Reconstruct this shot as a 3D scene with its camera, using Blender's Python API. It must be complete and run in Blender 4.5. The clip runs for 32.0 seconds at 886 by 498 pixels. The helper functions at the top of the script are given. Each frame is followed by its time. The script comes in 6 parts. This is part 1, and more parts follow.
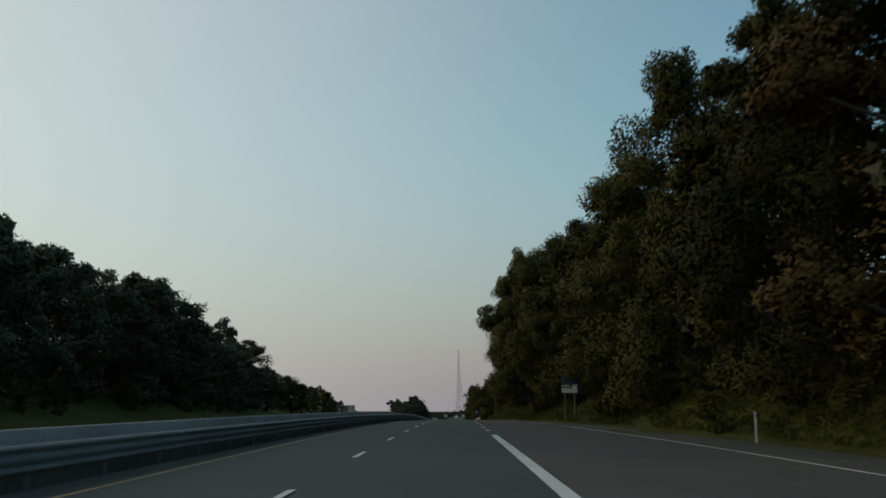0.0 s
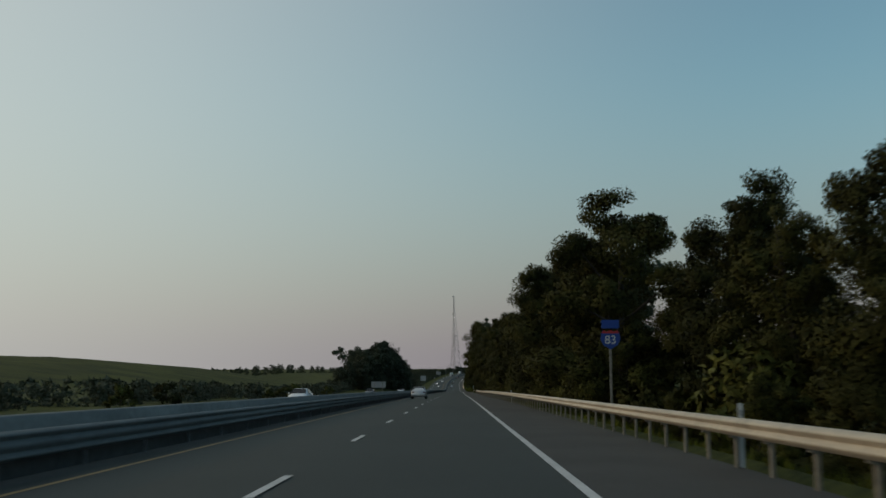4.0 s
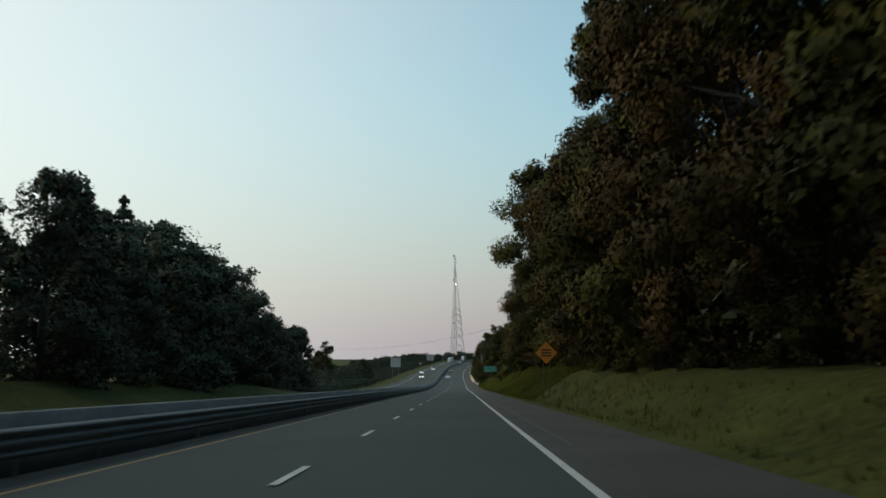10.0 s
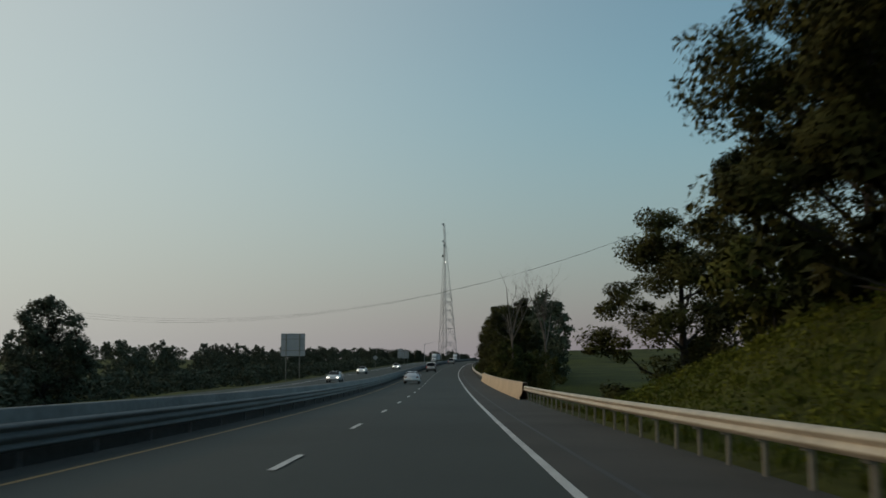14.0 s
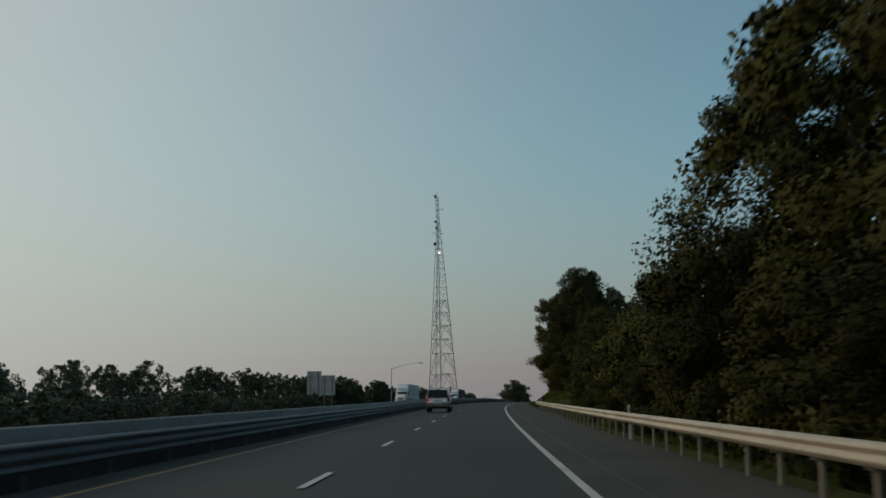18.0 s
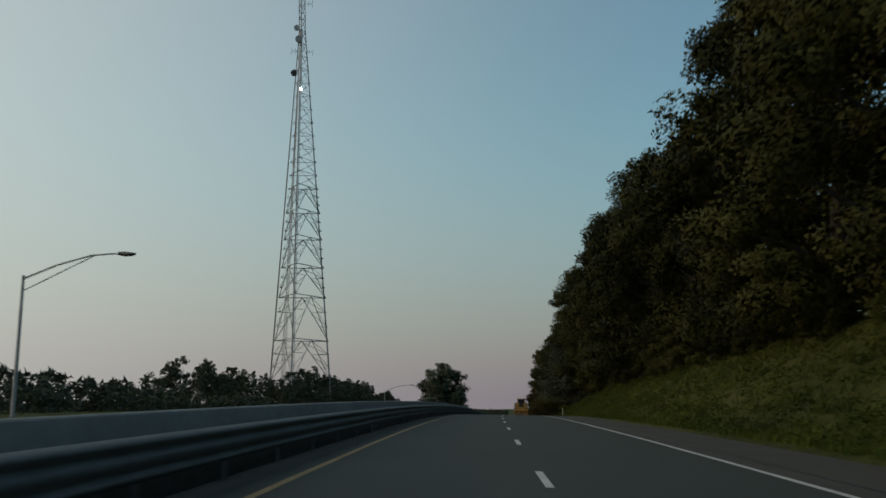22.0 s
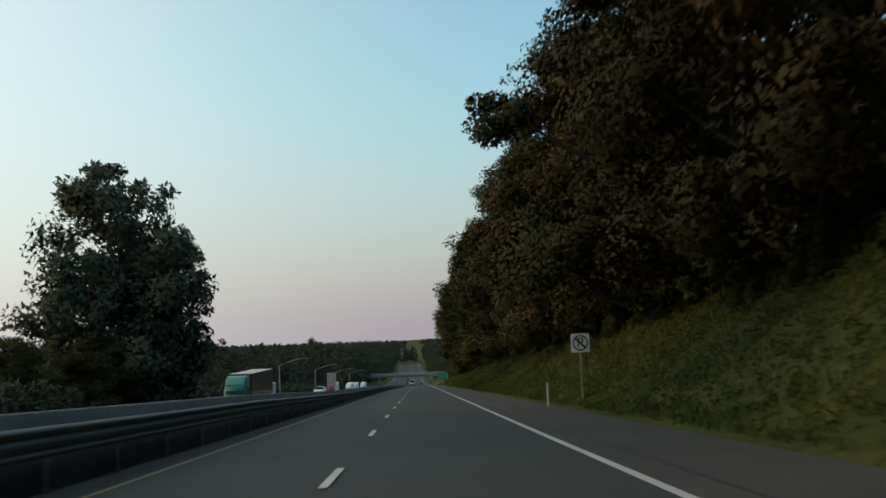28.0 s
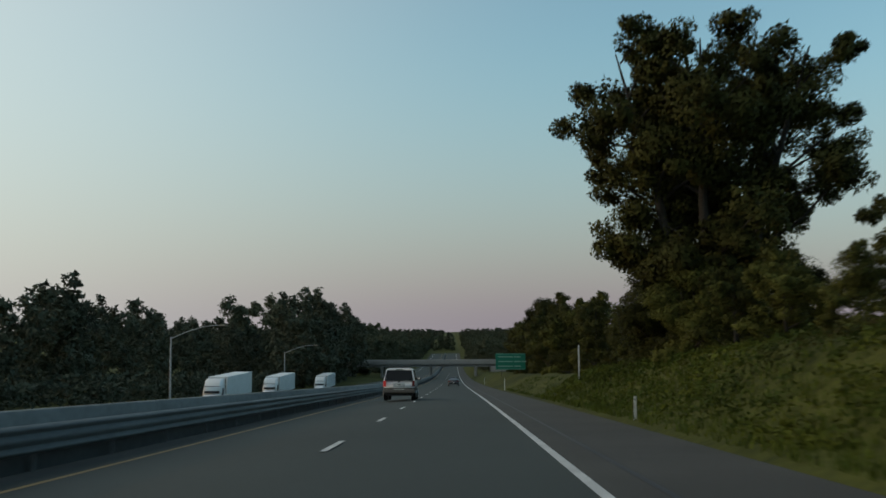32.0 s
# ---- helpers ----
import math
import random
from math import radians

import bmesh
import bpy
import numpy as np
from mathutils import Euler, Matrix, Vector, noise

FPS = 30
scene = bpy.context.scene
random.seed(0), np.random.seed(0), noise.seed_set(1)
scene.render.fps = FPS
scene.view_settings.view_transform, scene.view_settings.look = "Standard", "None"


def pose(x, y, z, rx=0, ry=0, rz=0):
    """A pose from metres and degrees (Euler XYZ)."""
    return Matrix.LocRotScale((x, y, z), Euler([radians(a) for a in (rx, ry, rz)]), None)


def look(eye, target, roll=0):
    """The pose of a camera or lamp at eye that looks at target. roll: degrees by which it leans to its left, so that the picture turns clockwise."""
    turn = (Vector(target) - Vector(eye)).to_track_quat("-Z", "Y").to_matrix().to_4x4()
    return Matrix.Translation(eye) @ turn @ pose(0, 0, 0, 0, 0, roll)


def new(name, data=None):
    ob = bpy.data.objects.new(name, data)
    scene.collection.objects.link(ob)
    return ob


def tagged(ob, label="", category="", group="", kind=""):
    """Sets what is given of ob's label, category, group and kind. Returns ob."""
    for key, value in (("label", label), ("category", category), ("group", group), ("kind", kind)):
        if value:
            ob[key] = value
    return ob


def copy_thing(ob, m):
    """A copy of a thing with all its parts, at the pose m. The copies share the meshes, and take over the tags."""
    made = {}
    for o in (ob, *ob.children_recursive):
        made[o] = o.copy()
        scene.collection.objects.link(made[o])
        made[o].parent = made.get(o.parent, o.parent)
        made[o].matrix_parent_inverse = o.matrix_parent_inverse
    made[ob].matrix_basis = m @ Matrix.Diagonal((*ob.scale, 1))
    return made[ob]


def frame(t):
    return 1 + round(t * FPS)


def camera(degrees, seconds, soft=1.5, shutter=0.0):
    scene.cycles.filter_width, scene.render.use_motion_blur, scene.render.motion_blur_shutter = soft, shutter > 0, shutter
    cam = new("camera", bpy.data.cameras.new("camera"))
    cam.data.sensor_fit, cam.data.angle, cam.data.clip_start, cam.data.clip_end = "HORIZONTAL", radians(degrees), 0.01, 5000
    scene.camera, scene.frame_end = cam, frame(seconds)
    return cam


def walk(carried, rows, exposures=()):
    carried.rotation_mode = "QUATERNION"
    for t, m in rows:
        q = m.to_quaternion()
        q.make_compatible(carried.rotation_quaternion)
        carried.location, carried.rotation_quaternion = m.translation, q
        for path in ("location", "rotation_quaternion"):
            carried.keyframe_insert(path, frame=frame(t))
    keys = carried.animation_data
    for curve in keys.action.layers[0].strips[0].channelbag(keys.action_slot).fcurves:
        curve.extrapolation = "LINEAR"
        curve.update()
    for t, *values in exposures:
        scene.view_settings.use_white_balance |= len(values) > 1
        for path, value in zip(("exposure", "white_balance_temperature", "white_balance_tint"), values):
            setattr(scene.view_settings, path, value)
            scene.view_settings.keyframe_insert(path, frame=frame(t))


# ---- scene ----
# Life-size metres are used all through the script; the finished place and the
# camera's way are then reduced together by SIZE, because the clip runs at about double speed.
SIZE = 0.6
FOV = 48.88
PATH = [
    (0.0, 2.54, -15.74, 1.33, 0.80, 9.03, 0.23),
    (0.5, 2.48, 16.53, 1.35, 0.86, 8.79, 0.17),
    (1.0, 2.45, 48.80, 1.24, 0.90, 8.54, 0.12),
    (1.5, 2.47, 81.09, 1.01, 0.88, 8.27, -0.10),
    (2.0, 2.55, 113.32, 0.66, 0.83, 7.95, -0.34),
    (2.5, 2.66, 145.44, 0.18, 0.75, 7.57, -0.36),
    (3.0, 2.79, 177.39, -0.41, 0.65, 7.20, -0.39),
    (3.5, 2.92, 209.16, -1.12, 0.49, 6.83, -0.35),
    (4.0, 3.06, 240.73, -1.87, 0.49, 6.58, -0.17),
    (4.5, 3.27, 272.03, -2.63, 0.75, 6.38, 0.00),
    (5.0, 3.52, 303.15, -3.42, 0.74, 6.21, 0.05),
    (5.5, 3.80, 334.16, -4.23, 0.55, 6.09, 0.04),
    (6.0, 4.07, 365.13, -5.07, 0.29, 6.01, -0.01),
    (6.5, 4.30, 396.13, -5.95, 0.05, 5.99, -0.11),
    (7.0, 4.50, 427.22, -6.83, -0.08, 6.03, -0.25),
    (7.5, 4.68, 458.46, -7.70, 0.10, 6.17, -0.46),
    (8.0, 4.81, 489.89, -8.54, 0.33, 6.22, -0.73),
    (8.5, 4.79, 521.57, -9.37, 0.58, 6.20, -0.75),
    (9.0, 4.78, 553.42, -10.24, 0.62, 6.19, -0.54),
    (9.5, 4.96, 585.40, -11.15, 0.80, 6.28, -0.22),
    (10.0, 5.18, 617.42, -12.08, 0.64, 6.18, -0.03),
    (10.5, 5.31, 649.36, -13.01, 0.50, 6.10, 0.06),
    (11.0, 5.39, 681.15, -13.94, 0.44, 6.19, -0.08),
    (11.5, 5.51, 712.81, -14.85, 0.36, 6.17, 0.00),
    (12.0, 5.71, 744.44, -15.77, 0.26, 6.23, 0.13),
    (12.5, 6.07, 776.18, -16.69, 0.24, 6.28, 0.49),
    (13.0, 6.43, 807.97, -17.61, 0.31, 6.26, 0.53),
    (13.5, 6.66, 839.75, -18.41, 0.07, 6.29, 0.16),
    (14.0, 6.74, 871.63, -19.04, 0.12, 6.79, -0.01),
    (14.5, 6.74, 903.57, -19.49, 0.30, 7.51, -0.03),
    (15.0, 6.70, 935.57, -19.77, 0.48, 8.21, 0.06),
    (15.5, 6.69, 967.61, -19.85, 0.52, 8.66, 0.26),
    (16.0, 6.76, 999.69, -19.75, 0.25, 8.62, 0.52),
    (16.5, 7.09, 1031.77, -19.52, 0.33, 8.89, 0.57),
    (17.0, 7.69, 1063.84, -19.23, 0.28, 9.14, 0.36),
    (17.5, 8.41, 1095.85, -18.88, 0.26, 9.17, 0.03),
    (18.0, 9.32, 1127.77, -18.49, 0.03, 9.30, -0.31),
    (18.5, 10.49, 1159.58, -18.09, -0.47, 9.37, -0.32),
    (19.0, 11.80, 1191.43, -17.67, -1.07, 9.32, -0.48),
    (19.5, 13.23, 1223.48, -17.25, -1.94, 9.28, -1.39),
    (20.0, 14.70, 1255.64, -16.86, -2.41, 9.19, -1.85),
    (20.5, 16.10, 1287.88, -16.50, -2.25, 9.11, -0.29),
    (21.0, 17.95, 1320.15, -16.17, -2.56, 8.98, 0.84),
    (21.5, 20.70, 1352.33, -15.87, -3.54, 8.90, 0.75),
    (22.0, 24.08, 1384.38, -15.58, -4.51, 8.90, 0.71),
    (22.5, 27.84, 1416.27, -15.34, -5.55, 8.79, 0.42),
    (23.0, 31.92, 1448.06, -15.29, -6.78, 8.42, 0.01),
    (23.5, 36.28, 1479.83, -15.47, -7.94, 8.16, 0.09),
    (24.0, 40.91, 1511.57, -15.86, -8.87, 7.72, 0.34),
    (24.5, 45.67, 1543.23, -16.47, -9.38, 7.20, 0.02),
    (25.0, 50.64, 1574.82, -17.28, -9.84, 6.61, -0.31),
    (25.5, 55.95, 1606.34, -18.30, -10.51, 5.68, -0.07),
    (26.0, 61.47, 1637.79, -19.52, -10.64, 5.20, 0.05),
    (26.5, 67.09, 1669.21, -20.92, -10.48, 5.12, -0.03),
    (27.0, 72.80, 1700.59, -22.50, -10.27, 5.15, -0.43),
    (27.5, 78.52, 1731.97, -24.15, -10.25, 5.30, -1.25),
    (28.0, 84.21, 1763.35, -25.71, -10.65, 4.97, -2.17),
    (28.5, 89.80, 1794.77, -27.22, -10.59, 4.82, -1.59),
    (29.0, 95.18, 1826.22, -28.68, -10.27, 4.69, -0.94),
    (29.5, 100.39, 1857.67, -30.15, -9.96, 4.64, -0.70),
    (30.0, 105.41, 1889.08, -31.63, -9.58, 4.59, -0.57),
    (30.5, 110.24, 1920.45, -33.12, -9.16, 4.65, -0.41),
    (31.0, 115.05, 1951.72, -34.62, -8.58, 4.59, 0.38),
    (31.5, 120.05, 1982.93, -36.14, -8.27, 4.66, 0.29),
    (32.0, 125.16, 2014.08, -37.67, -8.16, 4.70, -0.27),
]
TURN = [0.00, 0.00, -0.22, -0.08, -0.29, -0.29, -0.48, -0.27, -0.37, -0.27, -0.24, -0.14, -1.43, -2.94, -4.96, -6.94, -8.72, -9.39, -9.26, -9.01, -9.02, -9.25, -8.85, -8.84, -8.84, -8.84, -8.84]
GRADE = [0.78, 0.08, -1.14, -2.31, -2.56, -2.88, -2.60, -2.93, -2.89, -2.92, -1.21, 0.62, 1.21, 1.34, 1.03, 0.84, -1.33, -3.45, -5.33, -4.64, -4.74, -4.92, -5.11, -4.55, -3.86, -3.26, -2.80]


def view(x, y, z, yaw, pitch, roll):
    yaw, pitch = radians(yaw), radians(pitch)
    eye = Vector((x, y, z)) * SIZE
    way = Vector((-math.sin(yaw) * math.cos(pitch), math.cos(yaw) * math.cos(pitch), math.sin(pitch)))
    return look(eye, eye + way, roll)


cam = camera(FOV, 32.0, soft=1.6, shutter=0.12)
walk(cam, [(t, view(*row)) for t, *row in PATH],
     exposures=[(t, stops + 0.48, 6650, 8) for t, stops in ((0, 0.03), (1.5, 0.0), (3, -0.3), (4.5, -0.1), (6.5, 0.15), (8, 0.5), (9, 0.58), (11, 0.32), (13, -0.05), (16, -0.22), (19, -0.28), (22, -0.15), (24, 0.05), (25, 0.05), (27.5, 0.6), (29, 0.65), (31, 0.4), (32, 0.2))])

# ---- light: a clear sky soon after a low sun on the left ----
world = bpy.data.worlds.new("evening_sky")
scene.world = world
world.use_nodes = True
wn = world.node_tree.nodes
sky = wn.new("ShaderNodeTexSky")
sky.sky_type, sky.sun_disc = "NISHITA", False
SUN_UP, SUN_SIDE = 16.7, -84.0      # degrees above the horizon; degrees from +y, left is negative
a, e = radians(SUN_SIDE), radians(SUN_UP)
TO_SUN = (math.sin(a) * math.cos(e), math.cos(a) * math.cos(e), math.sin(e))
sky.sun_elevation, sky.sun_rotation = e, a
sky.air_density, sky.dust_density, sky.ozone_density = 1.14, 2.18, 2.56
tone = wn.new("ShaderNodeMixRGB")      # the cool cast of the evening air
tone.blend_type = "MULTIPLY"
tone.inputs[0].default_value, tone.inputs[2].default_value = 1.0, (0.983, 1.128, 0.984, 1)
world.node_tree.links.new(sky.outputs[0], tone.inputs[1])
way, toward, veil_depth, veil = wn.new("ShaderNodeTexCoord"), wn.new("ShaderNodeVectorMath"), wn.new("ShaderNodeMapRange"), wn.new("ShaderNodeMixRGB")
toward.operation, toward.inputs[1].default_value = "DOT_PRODUCT", TO_SUN
veil_depth.interpolation_type = "SMOOTHSTEP"      # thin summer haze, denser towards the sun
for name, value in (("From Min", -0.19), ("From Max", 0.97), ("To Min", 0.0), ("To Max", 0.9)):
    veil_depth.inputs[name].default_value = value
veil.inputs[2].default_value = (4.06, 4.16, 3.96, 1)
world.node_tree.links.new(way.outputs["Generated"], toward.inputs[0])
world.node_tree.links.new(toward.outputs["Value"], veil_depth.inputs["Value"])
world.node_tree.links.new(veil_depth.outputs[0], veil.inputs[0])
height_of, low_depth, low_haze = wn.new("ShaderNodeSeparateXYZ"), wn.new("ShaderNodeMapRange"), wn.new("ShaderNodeMixRGB")
low_depth.interpolation_type = "SMOOTHSTEP"      # mauve haze that thins out upwards all round the horizon
for name, value in (("From Min", -0.05), ("From Max", 0.3), ("To Min", 0.86), ("To Max", 0.0)):
    low_depth.inputs[name].default_value = value
low_haze.inputs[2].default_value = (1.74, 1.52, 1.84, 1)
world.node_tree.links.new(way.outputs["Generated"], height_of.inputs[0])
world.node_tree.links.new(height_of.outputs["Z"], low_depth.inputs["Value"])
world.node_tree.links.new(low_depth.outputs[0], low_haze.inputs[0])
world.node_tree.links.new(tone.outputs[0], low_haze.inputs[1])
world.node_tree.links.new(low_haze.outputs[0], veil.inputs[1])
world.node_tree.links.new(veil.outputs[0], wn["Background"].inputs[0])
wn["Background"].inputs[1].default_value = 0.115
sun = new("sun", bpy.data.lights.new("sun", "SUN"))
sun.data.energy, sun.data.angle, sun.data.color = 0.4, radians(0.6), (1.0, 0.62, 0.34)
sun.matrix_world = look((0, 0, 0), [-c for c in TO_SUN])

# ---- the road's line: lateral offset u (right positive), distance s along it ----
ROAD_S = np.arange(-100.0, 6001.0, 5.0)


def summed(values):
    v = np.interp(ROAD_S, -100 + 100.0 * np.arange(len(values)), values)
    total = np.concatenate([[0], np.cumsum((v[1:] + v[:-1]) / 2 * 5)])
    return total - np.interp(0, ROAD_S, total)


LINE_X = -summed([radians(a) for a in TURN])
FAR_GRADE = [-3.8, -3.0, -2.2, -1.2, -0.2, 0.6, 0.9, 0.8, 0.6, 0.4, 0.2] + [0.0] * 16
LINE_Z = summed([g / 100 for g in GRADE[:24] + FAR_GRADE])
EDGE_R, EDGE_L = 4.26, -3.94      # painted edge lines
PAVED_R, PAVED_L = 7.0, -5.25


def road_x(s):
    return np.interp(s, ROAD_S, LINE_X)


def road_z(s):
    return np.interp(s, ROAD_S, LINE_Z)


def heading(s):
    """Degrees to the left of +y."""
    return math.degrees(math.atan2(float(road_x(s - 5) - road_x(s + 5)), 10.0))


def slope(s):
    return math.degrees(math.atan2(float(road_z(s + 5) - road_z(s - 5)), 10.0))


def banked(s):
    """How far the passing side is raised in the long bend."""
    return np.interp(s, [1200, 1270, 1560, 1690], [0, 0.2, 0.2, 0])


def ramp(x):
    x = np.clip(x, 0, 1)
    return x * x * (3 - 2 * x)


TOE = [(-100, 16.5), (40, 15.2), (77, 13.6), (137, 10.8), (195, 7.8), (6000, 7.6)]
BANK_R = [(-100, 2.5), (60, 3), (150, 4.5), (190, 4), (225, -1.5), (500, -1.0), (530, 0.8), (640, 1.8), (720, 3), (780, 6), (850, 7.5), (890, 6.5), (925, -3),
          (1010, -3), (1030, -1.2), (1210, -0.8), (1245, 1.4), (1330, 3), (1390, 5), (1500, 6.5), (1600, 5.5), (1740, 6), (1800, 7), (1990, 7.5), (2035, 2.6), (2090, 1.6), (2200, 2.0), (6000, 2)]
BANK_L = [(-100, 3), (60, 3.5), (180, 3.2), (215, 1.8), (260, -0.3), (480, -0.5), (600, 1.5), (740, 1.5), (800, -1), (1200, -1), (1500, 0), (1900, -0.5), (1960, -1.0), (2240, -0.9), (2330, 1), (6000, 1)]


def ground(s, u):
    """Height of the land above the road's own level."""
    s, u = np.asarray(s, float), np.asarray(u, float)
    hr, hl = np.interp(s, *zip(*BANK_R)), np.interp(s, *zip(*BANK_L))
    toe = np.interp(s, *zip(*TOE))
    x = np.maximum(u - toe, 0)
    right = -0.12 * ramp(x / 1.0) + hr * ramp(x / (np.abs(hr) * 1.55 + 1.5)) + 0.02 * np.maximum(x - 14, 0) ** 0.9
    y = np.maximum(-u - 19.5, 0)
    left = -0.12 * ramp(y) + hl * ramp(y / (np.abs(hl) * 2.2 + 3)) + 10.0 * np.exp(-((s - 520) / 210) ** 2) * ramp((y - 8) / 90) + 0.006 * np.minimum(y, 600)
    far = 0.012 * np.maximum(x - 60, 0)
    return np.where(u > 0, right + np.minimum(far, 12), left) - np.where((u < toe) & (u > -19.5), 0.22, 0.0)


def at(s, u, h=0.0, on_ground=False):
    z = float(road_z(s)) + h + (float(ground(s, u)) if on_ground else 0.0)
    return Vector((float(road_x(s)) + u, s, z))


def placed(s, u, h=0.0, turn=0.0, on_ground=False, tilt=False):
    p = at(s, u, h, on_ground)
    return pose(p.x, p.y, p.z, slope(s) if tilt else 0, 0, heading(s) + turn)


# ---- materials ----
def material(name, color, rough=0.7, metal=0.0, dark=0.7, light=1.2, coarse=0.35, fine=9.0, bump=0.0, tint=None, island=0.0, coat=0.0, spread=0.0, spec=0.5):
    """A surface that varies at two sizes; color is its mean."""
    m = bpy.data.materials.new(name)
    m.use_nodes = True
    n, l = m.node_tree.nodes, m.node_tree.links
    b = n["Principled BSDF"]
    b.inputs["Roughness"].default_value, b.inputs["Metallic"].default_value = rough, metal
    b.inputs["Coat Weight"].default_value = coat
    b.inputs["Specular IOR Level"].default_value = spec
    co = n.new("ShaderNodeTexCoord")
    big, small = n.new("ShaderNodeTexNoise"), n.new("ShaderNodeTexNoise")
    big.inputs["Scale"].default_value, small.inputs["Scale"].default_value = coarse / SIZE, fine / SIZE
    big.inputs["Detail"].default_value, small.inputs["Detail"].default_value = 5, 4
    for t in (big, small):
        l.new(co.outputs["Object"], t.inputs["Vector"])
    add = n.new("ShaderNodeMath")
    add.operation = "ADD"
    l.new(big.outputs["Fac"], add.inputs[0])
    l.new(small.outputs["Fac"], add.inputs[1])
    top = add.outputs[0]
    if island:
        geo, mul = n.new("ShaderNodeNewGeometry"), n.new("ShaderNodeMath")
        mul.operation, mul.inputs[1].default_value, mul.inputs[2].default_value = "MULTIPLY_ADD", island, -island / 2
        l.new(geo.outputs["Random Per Island"], mul.inputs[0])
        more = n.new("ShaderNodeMath")
        l.new(top, more.inputs[0])
        l.new(mul.outputs[0], more.inputs[1])
        top = more.outputs[0]
    if spread:
        info, mul = n.new("ShaderNodeObjectInfo"), n.new("ShaderNodeMath")
        mul.operation, mul.inputs[1].default_value, mul.inputs[2].default_value = "MULTIPLY_ADD", spread, -spread / 2
        l.new(info.outputs["Random"], mul.inputs[0])
        more = n.new("ShaderNodeMath")
        l.new(top, more.inputs[0])
        l.new(mul.outputs[0], more.inputs[1])
        top = more.outputs[0]
    mix = n.new("ShaderNodeValToRGB")
    mix.color_ramp.elements[0].position, mix.color_ramp.elements[1].position = 0.35, 0.65
    half = n.new("ShaderNodeMath")
    half.operation, half.inputs[1].default_value = "MULTIPLY", 0.5
    l.new(top, half.inputs[0])
    l.new(half.outputs[0], mix.inputs[0])
    hi = tint or color
    mix.color_ramp.elements[0].color = (*[c * dark for c in color], 1)
    mix.color_ramp.elements[1].color = (*[min(c * light, 1) for c in hi], 1)
    l.new(mix.outputs[0], b.inputs["Base Color"])
    if bump:
        bm = n.new("ShaderNodeBump")
        bm.inputs["Strength"].default_value, bm.inputs["Distance"].default_value = bump, 0.02
        l.new(small.outputs["Fac"], bm.inputs["Height"])
        l.new(bm.outputs[0], b.inputs["Normal"])
    return m


def patchy(name, colors, size=0.13):
    """Low growth in drifts of several colours, with clumps that differ a little."""
    m = material(name, colors[0], 0.85, spec=0.1, island=0.5)
    n, l = m.node_tree.nodes, m.node_tree.links
    co, big, ramp_node = n.new("ShaderNodeTexCoord"), n.new("ShaderNodeTexNoise"), n.new("ShaderNodeValToRGB")
    big.inputs["Scale"].default_value, big.inputs["Detail"].default_value, big.inputs["Roughness"].default_value = size / SIZE, 5, 0.6
    l.new(co.outputs["Object"], big.inputs["Vector"])
    l.new(big.outputs["Fac"], ramp_node.inputs[0])
    el = ramp_node.color_ramp.elements
    for k, c in enumerate(colors):
        at_pos = 0.32 + 0.36 * k / (len(colors) - 1)
        e = el[k] if k < 2 else el.new(at_pos)
        e.position, e.color = at_pos, (*c, 1)
    geo, vary, mul = n.new("ShaderNodeNewGeometry"), n.new("ShaderNodeMapRange"), n.new("ShaderNodeMixRGB")
    vary.inputs["To Min"].default_value, vary.inputs["To Max"].default_value = 0.75, 1.2
    l.new(geo.outputs["Random Per Island"], vary.inputs["Value"])
    mul.blend_type, mul.inputs[0].default_value = "MULTIPLY", 1.0
    l.new(ramp_node.outputs[0], mul.inputs[1])
    l.new(vary.outputs[0], mul.inputs[2])
    l.new(mul.outputs[0], n["Principled BSDF"].inputs["Base Color"])
    return m


def glow(name, color, strength):
    m = bpy.data.materials.new(name)
    m.use_nodes = True
    b = m.node_tree.nodes["Principled BSDF"]
    b.inputs["Base Color"].default_value = (*color, 1)
    b.inputs["Emission Color"].default_value, b.inputs["Emission Strength"].default_value = (*color, 1), strength
    return m


ASPHALT = material("asphalt", (0.039, 0.047, 0.043), 0.85, dark=0.8, light=1.2, coarse=0.12, fine=30, bump=0.3, spec=0.3)
SHOULDER = material("shoulder_asphalt", (0.058, 0.056, 0.05), 0.9, dark=0.75, light=1.25, coarse=0.3, fine=25, bump=0.35, spec=0.3)
WHITE_LINE = material("white_road_paint", (0.55, 0.55, 0.53), 0.7, dark=0.7, light=1.1, coarse=0.8, fine=20)
YELLOW_LINE = material("yellow_road_paint", (0.3, 0.19, 0.06), 0.7, dark=0.6, light=1.1, coarse=0.8, fine=20)
CONCRETE = material("weathered_concrete", (0.18, 0.19, 0.18), 0.9, dark=0.65, light=1.2, coarse=0.25, fine=6, bump=0.25)
# Concrete with the shade below the median rail put into its colour.
SHADED_CONCRETE = material("concrete_with_painted_shade", (0.045, 0.048, 0.046), 0.95, dark=0.6, light=1.4, coarse=0.2, fine=5, bump=0.25)
# Dark road colour used for painted shade beside the barrier.
SHADE_STRIP = material("painted_roadside_shade", (0.042, 0.045, 0.043), 0.95, dark=0.6, light=1.4, coarse=0.4, fine=14, bump=0.4)
# The low sun's orange is mixed into this concrete's base colour.
SUNLIT_CONCRETE = material("concrete_with_painted_sunlight", (0.5, 0.38, 0.25), 0.9, dark=0.8, light=1.1, coarse=0.4, fine=8, bump=0.2)
GRASS = material("rough_grass", (0.034, 0.045, 0.01), 0.95, dark=0.55, light=1.35, coarse=0.09, fine=3.0, bump=0.6, tint=(0.062, 0.066, 0.014), spec=0.1)
